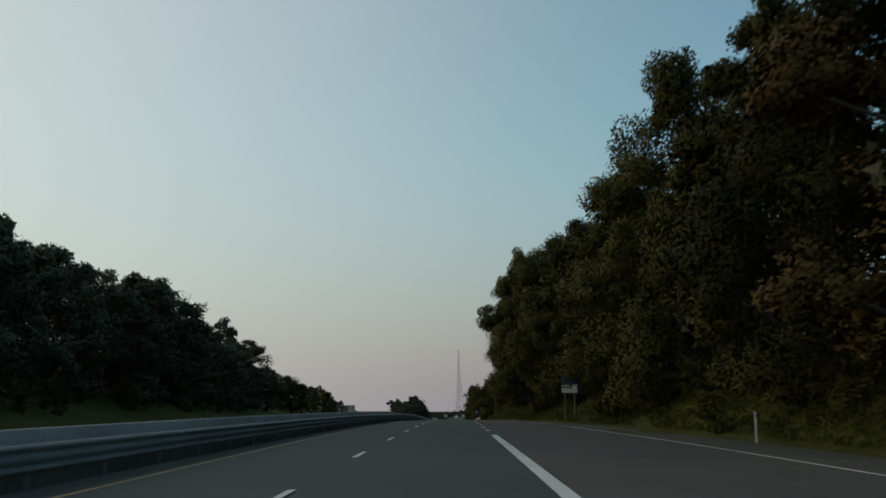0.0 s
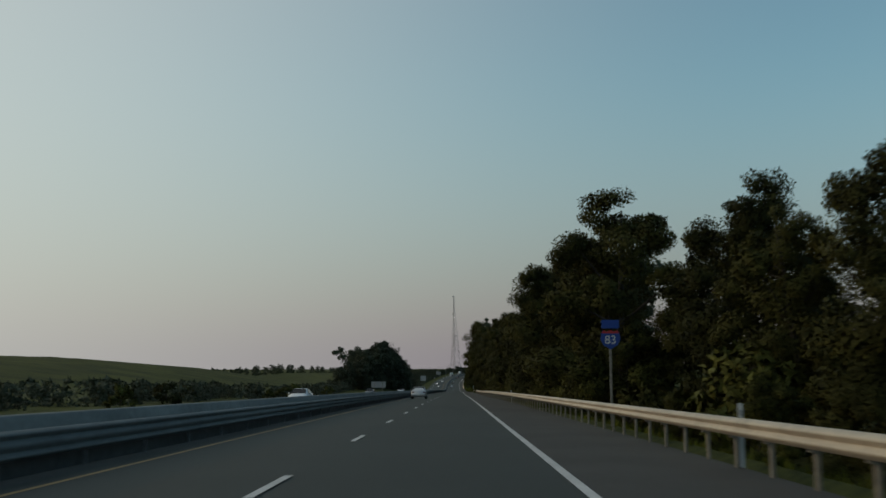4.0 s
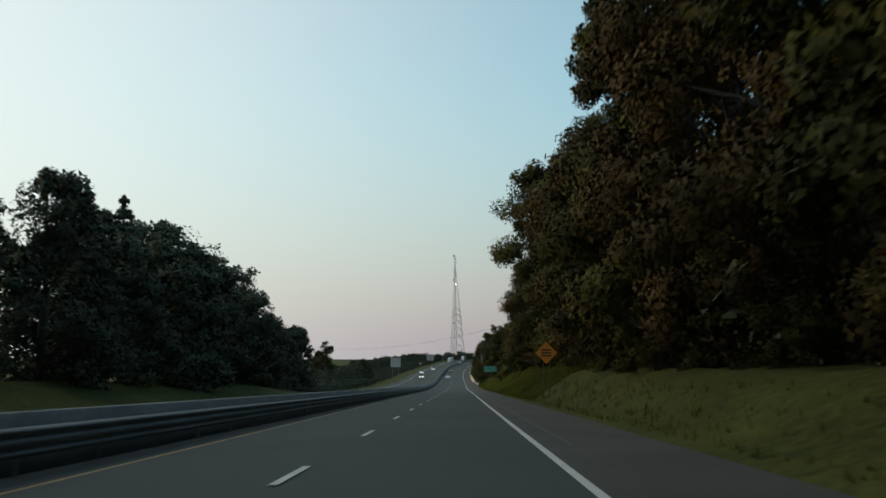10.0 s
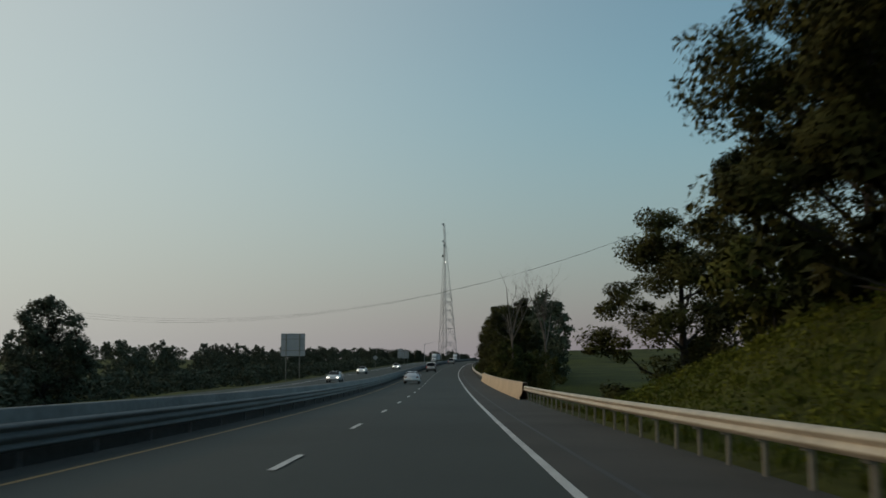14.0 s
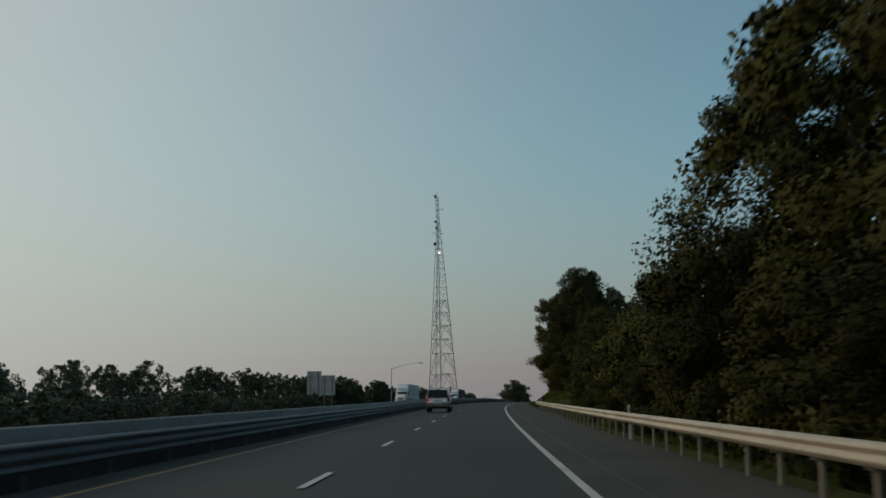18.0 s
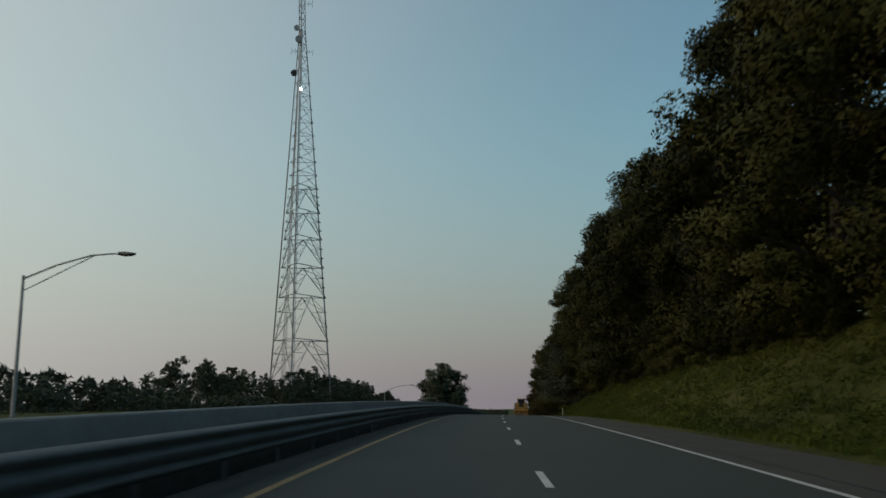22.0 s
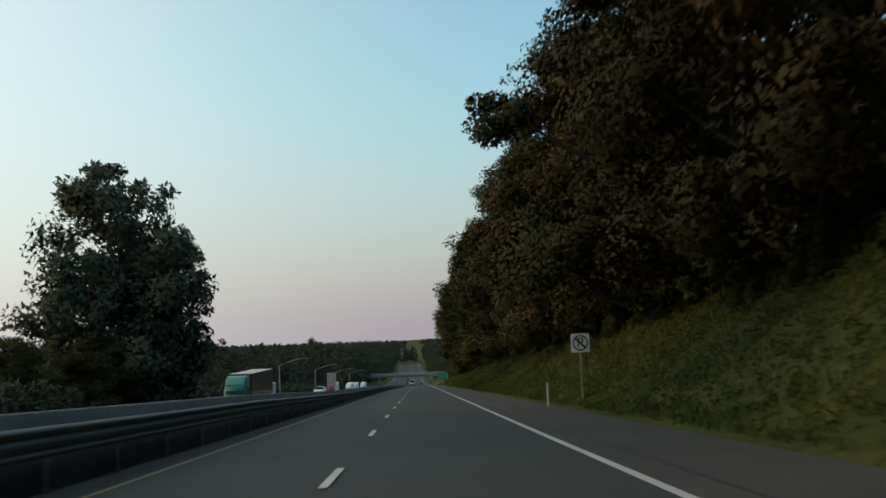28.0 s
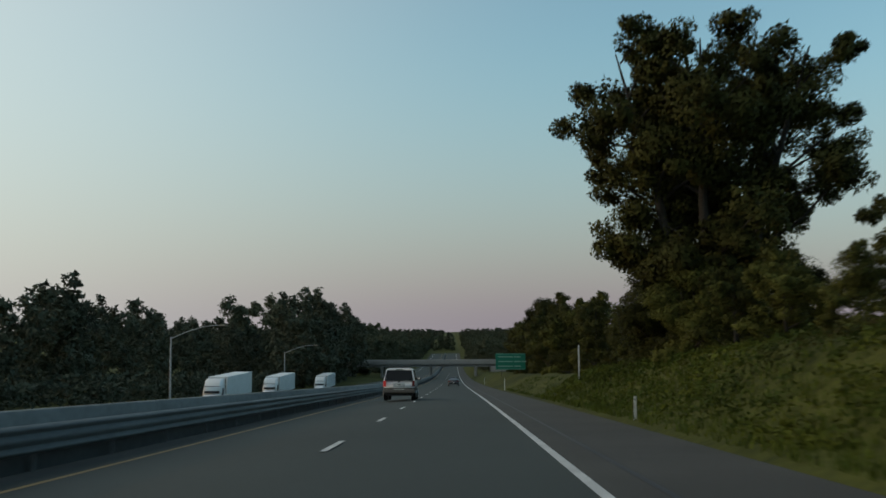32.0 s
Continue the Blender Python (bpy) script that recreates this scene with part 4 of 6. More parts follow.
SIGN_BLUE = material("blue_sign_sheeting", (0.01, 0.05, 0.26), 0.5, dark=0.92, light=1.05)
SIGN_RED = material("red_sign_sheeting", (0.42, 0.03, 0.03), 0.5, dark=0.92, light=1.05)
SIGN_WHITE = material("white_sign_sheeting", (0.62, 0.63, 0.61), 0.5, dark=0.93, light=1.03)
SIGN_LETTER = material("dull_sign_lettering", (0.24, 0.4, 0.34), 0.6, dark=0.92, light=1.05)
SIGN_ORANGE = material("orange_sign_sheeting", (0.55, 0.19, 0.01), 0.5, dark=0.92, light=1.05)
SIGN_BLACK = material("black_sign_lettering", (0.02, 0.02, 0.02), 0.6)
POST_WHITE = material("white_plastic_post", (0.6, 0.6, 0.57), 0.6, dark=0.85, light=1.05, coarse=2, fine=12)
WOOD_POLE = material("weathered_wooden_pole", (0.1, 0.08, 0.06), 0.9, dark=0.6, light=1.3, coarse=1, fine=12)
DEAD_WOOD = material("bleached_dead_wood", (0.1, 0.085, 0.07), 0.9, dark=0.6, light=1.25, coarse=1, fine=10)
DECK_CONCRETE = material("bridge_concrete", (0.3, 0.29, 0.27), 0.9, dark=0.7, light=1.15, coarse=0.2, fine=4, bump=0.2)


# ---- vehicles: y is forward, x to the right, the origin under the middle of the rear end ----
def lofted(sections, lean=0.0, belt=1.0, bm=None):
    """A body from rings (y, half width, sill, belt, roof, half width of roof); lean pushes the upper rear forward."""
    bm = bm or bmesh.new()
    rings = []
    for i, (y, hw, z0, zb, zr, hr) in enumerate(sections):
        half = [(hw - 0.08, z0), (hw - 0.01, z0 + 0.12), (hw, (z0 + zb) / 2), (hw - 0.02, zb), (hr + (hw - hr) * 0.12, zr - 0.1), (hr - 0.04, zr - 0.03), (hr - 0.16, zr)]
        pts = half + [(-x, z) for x, z in half[::-1]]
        back = max(0.0, 1 - y / 0.8) * lean
        rings.append([bm.verts.new((x, y + back * max(0, (z - belt) / max(zr - belt, 0.01)), z)) for x, z in pts])
    k = len(rings[0])
    for a, b in zip(rings, rings[1:]):
        for j in range(k):
            bm.faces.new((a[j], a[(j + 1) % k], b[(j + 1) % k], b[j]))
    bm.faces.new(rings[0])
    bm.faces.new(rings[-1][::-1])
    return bm


def panel(corners, thick, bm=None):
    """A flat plate with the given corners, thick along its normal, standing proud on the side of the normal."""
    bm = bm or bmesh.new()
    c = [Vector(p) for p in corners]
    n = (c[1] - c[0]).cross(c[-1] - c[0]).normalized() * thick
    one, two = [bm.verts.new(p - n * 0.3) for p in c], [bm.verts.new(p + n) for p in c]
    k = len(c)
    bm.faces.new(one[::-1])
    bm.faces.new(two)
    for i in range(k):
        bm.faces.new((one[i], one[(i + 1) % k], two[(i + 1) % k], two[i]))
    return bm


def car_wheel(car, x, y, r, w, rim=RIM, name="wheel"):
    ob = part(name, wheel_mesh(r, w), RUBBER, car)
    ob.location = (x, y, 0)
    side = 1 if x > 0 else -1
    b = bmesh.new()
    g = bmesh.ops.create_cone(b, cap_ends=True, segments=18, radius1=r * 0.62, radius2=r * 0.5, depth=0.05)["verts"]
    bmesh.ops.transform(b, matrix=pose(side * (w / 2 + 0.012), 0, r, 0, 90 * side, 0), verts=g)
    hub = bmesh.ops.create_cone(b, cap_ends=True, segments=10, radius1=r * 0.2, radius2=r * 0.16, depth=0.09)["verts"]
    bmesh.ops.transform(b, matrix=pose(side * (w / 2 + 0.03), 0, r, 0, 90 * side, 0), verts=hub)
    part("rim", b, rim, ob)
    return ob


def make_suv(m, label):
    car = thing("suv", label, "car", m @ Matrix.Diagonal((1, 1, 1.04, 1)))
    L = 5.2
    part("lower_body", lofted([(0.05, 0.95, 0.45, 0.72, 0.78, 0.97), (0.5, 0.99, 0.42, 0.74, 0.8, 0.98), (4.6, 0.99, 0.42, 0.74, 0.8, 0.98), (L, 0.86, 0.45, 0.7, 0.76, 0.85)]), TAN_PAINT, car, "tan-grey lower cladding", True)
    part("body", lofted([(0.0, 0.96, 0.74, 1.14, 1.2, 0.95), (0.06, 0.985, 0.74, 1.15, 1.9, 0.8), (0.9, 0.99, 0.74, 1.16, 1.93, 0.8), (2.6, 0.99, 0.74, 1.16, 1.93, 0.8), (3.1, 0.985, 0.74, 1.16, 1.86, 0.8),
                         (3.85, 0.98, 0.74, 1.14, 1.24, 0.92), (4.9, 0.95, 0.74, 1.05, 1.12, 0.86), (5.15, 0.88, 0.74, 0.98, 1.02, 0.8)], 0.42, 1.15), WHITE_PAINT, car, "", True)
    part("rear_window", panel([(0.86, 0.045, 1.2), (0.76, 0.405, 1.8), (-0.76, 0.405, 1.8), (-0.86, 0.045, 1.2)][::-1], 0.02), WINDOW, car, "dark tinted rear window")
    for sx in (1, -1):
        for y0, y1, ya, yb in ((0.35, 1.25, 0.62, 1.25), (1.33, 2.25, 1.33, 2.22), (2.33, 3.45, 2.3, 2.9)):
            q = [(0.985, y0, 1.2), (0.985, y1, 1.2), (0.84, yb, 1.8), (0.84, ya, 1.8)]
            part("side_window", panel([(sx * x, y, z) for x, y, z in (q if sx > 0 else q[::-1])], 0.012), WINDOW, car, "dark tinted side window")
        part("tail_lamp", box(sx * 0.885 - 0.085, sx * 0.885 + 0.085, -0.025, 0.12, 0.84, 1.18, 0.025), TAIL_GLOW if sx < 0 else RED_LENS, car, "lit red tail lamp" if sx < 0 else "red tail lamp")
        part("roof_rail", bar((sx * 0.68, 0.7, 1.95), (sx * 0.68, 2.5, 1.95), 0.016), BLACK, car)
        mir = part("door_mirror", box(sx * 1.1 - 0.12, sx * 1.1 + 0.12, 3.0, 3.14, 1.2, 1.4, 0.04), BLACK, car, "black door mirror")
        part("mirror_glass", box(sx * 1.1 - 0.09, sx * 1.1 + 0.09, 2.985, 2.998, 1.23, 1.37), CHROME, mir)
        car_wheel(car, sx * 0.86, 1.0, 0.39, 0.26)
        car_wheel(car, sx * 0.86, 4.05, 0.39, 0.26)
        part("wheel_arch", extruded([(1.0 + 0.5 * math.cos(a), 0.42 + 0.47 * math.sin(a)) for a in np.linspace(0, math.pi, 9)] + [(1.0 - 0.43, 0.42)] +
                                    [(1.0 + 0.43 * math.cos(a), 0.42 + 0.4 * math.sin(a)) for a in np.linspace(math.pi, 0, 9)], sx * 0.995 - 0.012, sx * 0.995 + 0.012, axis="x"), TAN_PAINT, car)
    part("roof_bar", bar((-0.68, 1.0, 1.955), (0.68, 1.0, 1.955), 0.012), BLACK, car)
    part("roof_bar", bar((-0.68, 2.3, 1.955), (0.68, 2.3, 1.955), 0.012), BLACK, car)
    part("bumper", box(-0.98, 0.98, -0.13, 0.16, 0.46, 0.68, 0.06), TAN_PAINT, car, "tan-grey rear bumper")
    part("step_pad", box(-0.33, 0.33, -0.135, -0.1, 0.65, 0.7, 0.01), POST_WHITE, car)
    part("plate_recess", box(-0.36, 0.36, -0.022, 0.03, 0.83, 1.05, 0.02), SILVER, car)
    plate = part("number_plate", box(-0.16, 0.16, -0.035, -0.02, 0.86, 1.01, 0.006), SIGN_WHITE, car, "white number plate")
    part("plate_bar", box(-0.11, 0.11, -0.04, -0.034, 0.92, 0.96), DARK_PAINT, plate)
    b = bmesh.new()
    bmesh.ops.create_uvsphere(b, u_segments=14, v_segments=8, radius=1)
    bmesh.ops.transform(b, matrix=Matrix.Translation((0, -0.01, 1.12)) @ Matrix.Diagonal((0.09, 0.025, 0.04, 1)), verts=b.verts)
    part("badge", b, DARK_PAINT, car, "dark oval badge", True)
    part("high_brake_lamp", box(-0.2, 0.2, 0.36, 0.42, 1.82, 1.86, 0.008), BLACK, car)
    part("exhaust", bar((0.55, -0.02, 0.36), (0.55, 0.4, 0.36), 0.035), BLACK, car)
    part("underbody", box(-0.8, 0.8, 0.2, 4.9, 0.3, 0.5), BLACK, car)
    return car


def make_sedan(m, paint, label, lit_front=False):
    car = thing("sedan", label, "car", m)
    part("body", lofted([(0.0, 0.84, 0.35, 0.85, 0.98, 0.74), (0.25, 0.89, 0.3, 0.88, 1.02, 0.76), (0.75, 0.9, 0.28, 0.9, 1.05, 0.72), (1.45, 0.9, 0.28, 0.9, 1.4, 0.6), (2.5, 0.9, 0.28, 0.9, 1.43, 0.6),
                         (3.35, 0.9, 0.28, 0.88, 0.98, 0.72), (4.4, 0.87, 0.3, 0.74, 0.82, 0.72), (4.7, 0.78, 0.35, 0.66, 0.72, 0.66)]), paint, car, "", True)
    part("rear_window", panel([(0.7, 0.8, 1.03), (0.58, 1.4, 1.38), (-0.58, 1.4, 1.38), (-0.7, 0.8, 1.03)][::-1], 0.03), WINDOW, car, "dark rear window")
    part("windscreen", panel([(-0.68, 3.32, 1.0), (-0.58, 2.58, 1.4), (0.58, 2.58, 1.4), (0.68, 3.32, 1.0)][::-1], 0.03), WINDOW, car, "dark windscreen")
    for sx in (1, -1):
        q = [(0.895, 1.0, 0.94), (0.895, 3.0, 0.94), (0.67, 2.45, 1.36), (0.67, 1.5, 1.36)]
        part("side_window", panel([(sx * x, y, z) for x, y, z in (q if sx > 0 else q[::-1])], 0.02), WINDOW, car)
        part("tail_lamp", box(sx * 0.68 - 0.14, sx * 0.68 + 0.14, -0.02, 0.1, 0.72, 0.86, 0.02), RED_LENS, car, "red tail lamp")
        part("head_lamp", box(sx * 0.6 - 0.16, sx * 0.6 + 0.16, 4.6, 4.74, 0.6, 0.72, 0.02), HEAD_GLOW if lit_front else SILVER, car, "lit head lamp" if lit_front else "head lamp")
        part("door_mirror", box(sx * 0.98 - 0.09, sx * 0.98 + 0.09, 2.85, 2.95, 0.92, 1.05, 0.03), paint, car)
        car_wheel(car, sx * 0.8, 0.95, 0.32, 0.2)
        car_wheel(car, sx * 0.8, 3.75, 0.32, 0.2)
    part("bumper", box(-0.86, 0.86, -0.07, 0.1, 0.38, 0.6, 0.05), paint, car)
    part("number_plate", box(-0.15, 0.15, -0.085, -0.068, 0.46, 0.6), SIGN_WHITE, car)
    return car


def make_semi(m, cab_paint, label, lit=False, dark_box=False, length=15.5):
    """A tractor and box trailer; forward is +y and the origin lies under the trailer's rear end."""
    car = thing("semi_truck", label, "truck", m @ Matrix.Scale(0.88, 4))
    T = length
    tr = part("trailer_box", box(-1.28, 1.28, 0, T, 1.15, 4.05, 0.04), DARK_PAINT if dark_box else TRAILER_WHITE, car, "dark trailer box" if dark_box else "white trailer box")
    for k in range(14):
        for sx in (-1, 1):
            part("side_post", box(sx * 1.283 - 0.012, sx * 1.283 + 0.012, 0.6 + k * (T - 1.2) / 13 - 0.03, 0.6 + k * (T - 1.2) / 13 + 0.03, 1.3, 3.95), SIGN_BACK, tr)
    part("side_rail", box(-1.3, 1.3, 0.1, T - 0.1, 1.05, 1.17, 0.01), SIGN_BACK, tr)
    part("landing_gear", box(-0.9, 0.9, T - 3.2, T - 3.0, 0.3, 1.1, 0.02), BLACK, tr)
    part("underride_guard", box(-1.15, 1.15, 0.05, 0.15, 0.5, 0.62, 0.02), BLACK, tr)
    y = T + 0.7
    part("sleeper", lofted([(y, 1.2, 0.95, 2.4, 3.85, 1.05), (y + 0.9, 1.22, 0.9, 2.4, 3.9, 1.05), (y + 1.7, 1.22, 0.9, 2.4, 3.72, 1.0), (y + 2.3, 1.2, 0.85, 2.3, 2.95, 0.98)]), cab_paint, car, "tall sleeper cab", True)
    part("bonnet", lofted([(y + 2.2, 1.05, 0.75, 1.7, 2.1, 0.92), (y + 3.2, 1.05, 0.7, 1.6, 1.9, 0.88), (y + 4.1, 1.08, 0.55, 1.35, 1.62, 0.85), (y + 4.3, 1.05, 0.5, 1.2, 1.45, 0.8)]), cab_paint, car, "", True)
    part("windscreen", panel([(-0.98, y + 2.42, 2.12), (-0.9, y + 2.02, 2.92), (0.9, y + 2.02, 2.92), (0.98, y + 2.42, 2.12)][::-1], 0.05), WINDOW, car, "dark split windscreen")
    part("grille", box(-0.5, 0.5, y + 4.26, y + 4.34, 0.75, 1.35, 0.03), CHROME, car)
    part("bumper", box(-1.2, 1.2, y + 4.2, y + 4.45, 0.35, 0.68, 0.06), cab_paint if cab_paint is not DARK_PAINT else CHROME, car)
    part("sun_visor", box(-0.95, 0.95, y + 2.05, y + 2.3, 2.9, 3.0, 0.02), BLACK, car)
    for sx in (-1, 1):
        part("head_lamp", box(sx * 0.82 - 0.18, sx * 0.82 + 0.18, y + 4.24, y + 4.36, 0.82, 1.02, 0.03), HEAD_GLOW if lit else SILVER, car, "lit head lamp" if lit else "head lamp")
        part("door_mirror", box(sx * 1.42 - 0.1, sx * 1.42 + 0.1, y + 2.2, y + 2.3, 1.95, 2.75, 0.03), BLACK, car)
        part("fuel_tank", bar((sx * 0.95, y + 0.4, 0.75), (sx * 0.95, y + 2.0, 0.75), 0.3, 14), CHROME, car)
        q = [(1.225, y + 1.35, 1.75), (1.225, y + 2.15, 1.75), (1.1, y + 1.95, 2.6), (1.1, y + 1.35, 2.6)]
        part("side_window", panel([(sx * a, b, c) for a, b, c in (q if sx > 0 else q[::-1])], 0.02), WINDOW, car)
        part("exhaust_pipe", bar((sx * 1.12, y - 0.1, 1.2), (sx * 1.12, y - 0.1, 4.0), 0.07, 8), CHROME, car)
        for wy in (1.0, 2.25, y - 0.6, y + 0.55 - 0.2, y + 3.3):
            car_wheel(car, sx * 1.02, wy, 0.5, 0.45 if wy < y + 2 else 0.3)
    return car


def make_dump_truck(m):
    """A tri-axle tipper; the origin lies under the body's rear end."""
    t = thing("dump_truck", "dusty cream tri-axle dump truck with a ribbed steel body", "truck", m)
    hw, z0, z1, L = 1.25, 1.42, 3.15, 5.6
    bed = part("tipper_floor", box(-hw + 0.05, hw - 0.05, 0.12, L, z0 - 0.02, z0 + 0.08), BED_PAINT, t)
    part("headboard", box(-hw + 0.05, hw - 0.05, L - 0.06, L, z0, z1 + 0.25), BED_PAINT, bed)
    for sx in (-1, 1):
        part("side_panel", box(sx * (hw - 0.08) - 0.03, sx * (hw - 0.08) + 0.03, 0.12, L - 0.06, z0 + 0.08, z1), BED_PAINT, bed, "dusty cream side panel")
    for sx in (-1, 1):
        part("top_rail", box(sx * hw - 0.09, sx * hw + 0.05, 0.0, L, z1 - 0.12, z1 + 0.04, 0.02), BED_PAINT, bed)
        part("bottom_rail", box(sx * hw - 0.09, sx * hw + 0.04, 0.35, L, z0 - 0.14, z0 + 0.06, 0.02), BED_PAINT, bed)
        part("middle_rail", box(sx * hw - 0.06, sx * hw + 0.03, 0.3, L, z0 + 0.24, z0 + 0.32, 0.01), BED_PAINT, bed)
        part("middle_rail", box(sx * hw - 0.06, sx * hw + 0.025, 0.3, L, z0 + 0.86, z0 + 0.94, 0.01), BED_PAINT, bed)
        for k in range(7):
            y = 0.75 + k * 0.78
            part("side_rib", box(sx * hw - 0.07, sx * hw + 0.045, y - 0.045, y + 0.045, z0 - 0.02, z1 - 0.05, 0.012), BED_PAINT, bed)
        part("corner_post", extruded([(0.0, z0 - 0.2), (0.1, z0 - 0.3), (0.42, z0 - 0.3), (0.55, z0 - 0.12), (0.36, z0 + 0.3), (0.3, z1), (0.0, z1 + 0.08)], sx * hw - 0.1, sx * hw + 0.06, axis="x", bevel=0.012), BED_PAINT, bed)
        part("tail_lamp", box(sx * (hw + 0.05) - 0.02, sx * (hw + 0.05) + 0.02, 0.1, 0.24, z1 - 0.62, z1 - 0.3, 0.02), RED_LENS, bed, "red oval tail lamp")
        part("marker_lamp", box(sx * (hw + 0.07) - 0.015, sx * (hw + 0.07) + 0.015, 0.3, 0.38, z0 + 0.5, z0 + 0.62, 0.01), RED_LENS, bed)
        arm = part("tarp_arm", bar((sx * (hw + 0.1), L - 1.9, z0 + 0.75), (sx * (hw + 0.1), L + 0.35, z1 + 0.35), 0.04, 8), SIGN_BACK, bed, "steel tarp arm")
        part("arm_pivot", bar((sx * (hw + 0.02), L - 1.9, z0 + 0.75), (sx * (hw + 0.16), L - 1.9, z0 + 0.75), 0.1, 12), SIGN_BACK, arm)
        for wy in (0.75, 2.05, 3.3):
            car_wheel(t, sx * 1.0, wy, 0.53, 0.42, DUSTY_RIM)
        car_wheel(t, sx * 1.02, L + 2.55, 0.53, 0.3, DUSTY_RIM)
        part("fuel_tank", bar((sx * 0.98, L - 0.75, 0.85), (sx * 0.98, L + 0.25, 0.85), 0.32, 18), BED_PAINT, t, "cream-painted fuel tank")
        part("mirror", box(sx * 1.5 - 0.09, sx * 1.5 + 0.09, L + 1.35, L + 1.45, 2.3, 2.75, 0.03), WHITE_PAINT, t)
        part("mirror_bracket", bar((sx * 1.15, L + 1.3, 2.75), (sx * 1.5, L + 1.4, 2.7), 0.015), CHROME, t)
        part("spot_mirror", bar((sx * 1.28, L + 3.05, 1.98), (sx * 1.28, L + 3.15, 1.98), 0.1, 14), CHROME, t)
        part("mudguard", extruded([(L + 2.55 + 0.68 * math.cos(a), 0.62 + 0.62 * math.sin(a)) for a in np.linspace(0.1, math.pi - 0.1, 9)] +
                                  [(L + 2.55 + 0.6 * math.cos(a), 0.62 + 0.54 * math.sin(a)) for a in np.linspace(math.pi - 0.1, 0.1, 9)], sx * 1.0 - 0.2, sx * 1.0 + 0.2, axis="x"), WHITE_PAINT, t)
        part("step", box(sx * 1.05 - 0.15, sx * 1.05 + 0.15, L + 0.6, L + 1.3, 0.55, 0.62, 0.01), SIGN_BACK, t)
    part("tailgate", box(-hw + 0.08, hw - 0.08, 0.03, 0.1, z0 + 0.05, z1 - 0.1, 0.01), GATE_PAINT, t, "blue-grey steel tailgate")
    part("gate_top_rail", box(-hw + 0.1, hw - 0.1, -0.06, 0.05, z1 - 0.2, z1 - 0.02, 0.02), BED_PAINT, t)
    for x in (-0.39, 0.39):
        part("gate_rib", box(x - 0.06, x + 0.06, -0.05, 0.04, z0 + 0.1, z1 - 0.2, 0.015), GATE_PAINT, t)
    # Two dark bands stand in for the shadows in the tailgate's recesses.
    for k in range(2):
        part("gate_crossbar", box(-hw + 0.12, hw - 0.12, -0.035, 0.04, z0 + 0.48 + k * 0.5, z0 + 0.6 + k * 0.5, 0.01), TRACK, t, "dark band in place of a recess shadow")
    part("gate_sill", box(-hw + 0.05, hw - 0.05, -0.02, 0.12, z0 - 0.1, z0 + 0.08, 0.02), TRACK, t)
    for x in (-hw + 0.1, hw - 0.1):
        part("gate_hinge", bar((x - 0.08, 0.0, z1 + 0.05), (x + 0.08, 0.0, z1 + 0.05), 0.035, 10), SIGN_BACK, t)
    part("cab", lofted([(L + 0.25, 1.1, 0.8, 2.0, 2.85, 0.95), (L + 1.4, 1.12, 0.8, 2.0, 2.85, 0.95), (L + 1.85, 1.1, 0.8, 1.9, 2.05, 1.0)]), WHITE_PAINT, t, "white cab", True)
    part("bonnet", lofted([(L + 1.75, 0.95, 0.9, 1.6, 1.95, 0.85), (L + 2.6, 0.92, 0.85, 1.5, 1.85, 0.8), (L + 3.5, 0.88, 0.7, 1.3, 1.62, 0.74)]), WHITE_PAINT, t, "white bonnet", True)
    part("windscreen", panel([(-0.92, L + 1.88, 2.06), (-0.85, L + 1.46, 2.78), (0.85, L + 1.46, 2.78), (0.92, L + 1.88, 2.06)][::-1], 0.04), WINDOW, t)
    part("chassis", box(-0.45, 0.45, -0.5, L + 3.3, 0.75, 1.05, 0.02), TRAILER_ORANGE, t, "orange-red chassis rails")
    part("mud_flap", box(-1.2, -0.75, -0.28, -0.25, 0.25, 1.1), BLACK, t)
    part("mud_flap", box(0.75, 1.2, -0.28, -0.25, 0.25, 1.1), BLACK, t)
    part("bumper", box(-1.15, 1.15, L + 3.45, L + 3.65, 0.45, 0.75, 0.03), CHROME, t)
    part("exhaust_pipe", bar((1.0, L + 0.15, 1.2), (1.0, L + 0.15, 3.6), 0.08, 10), CHROME, t)
    return t


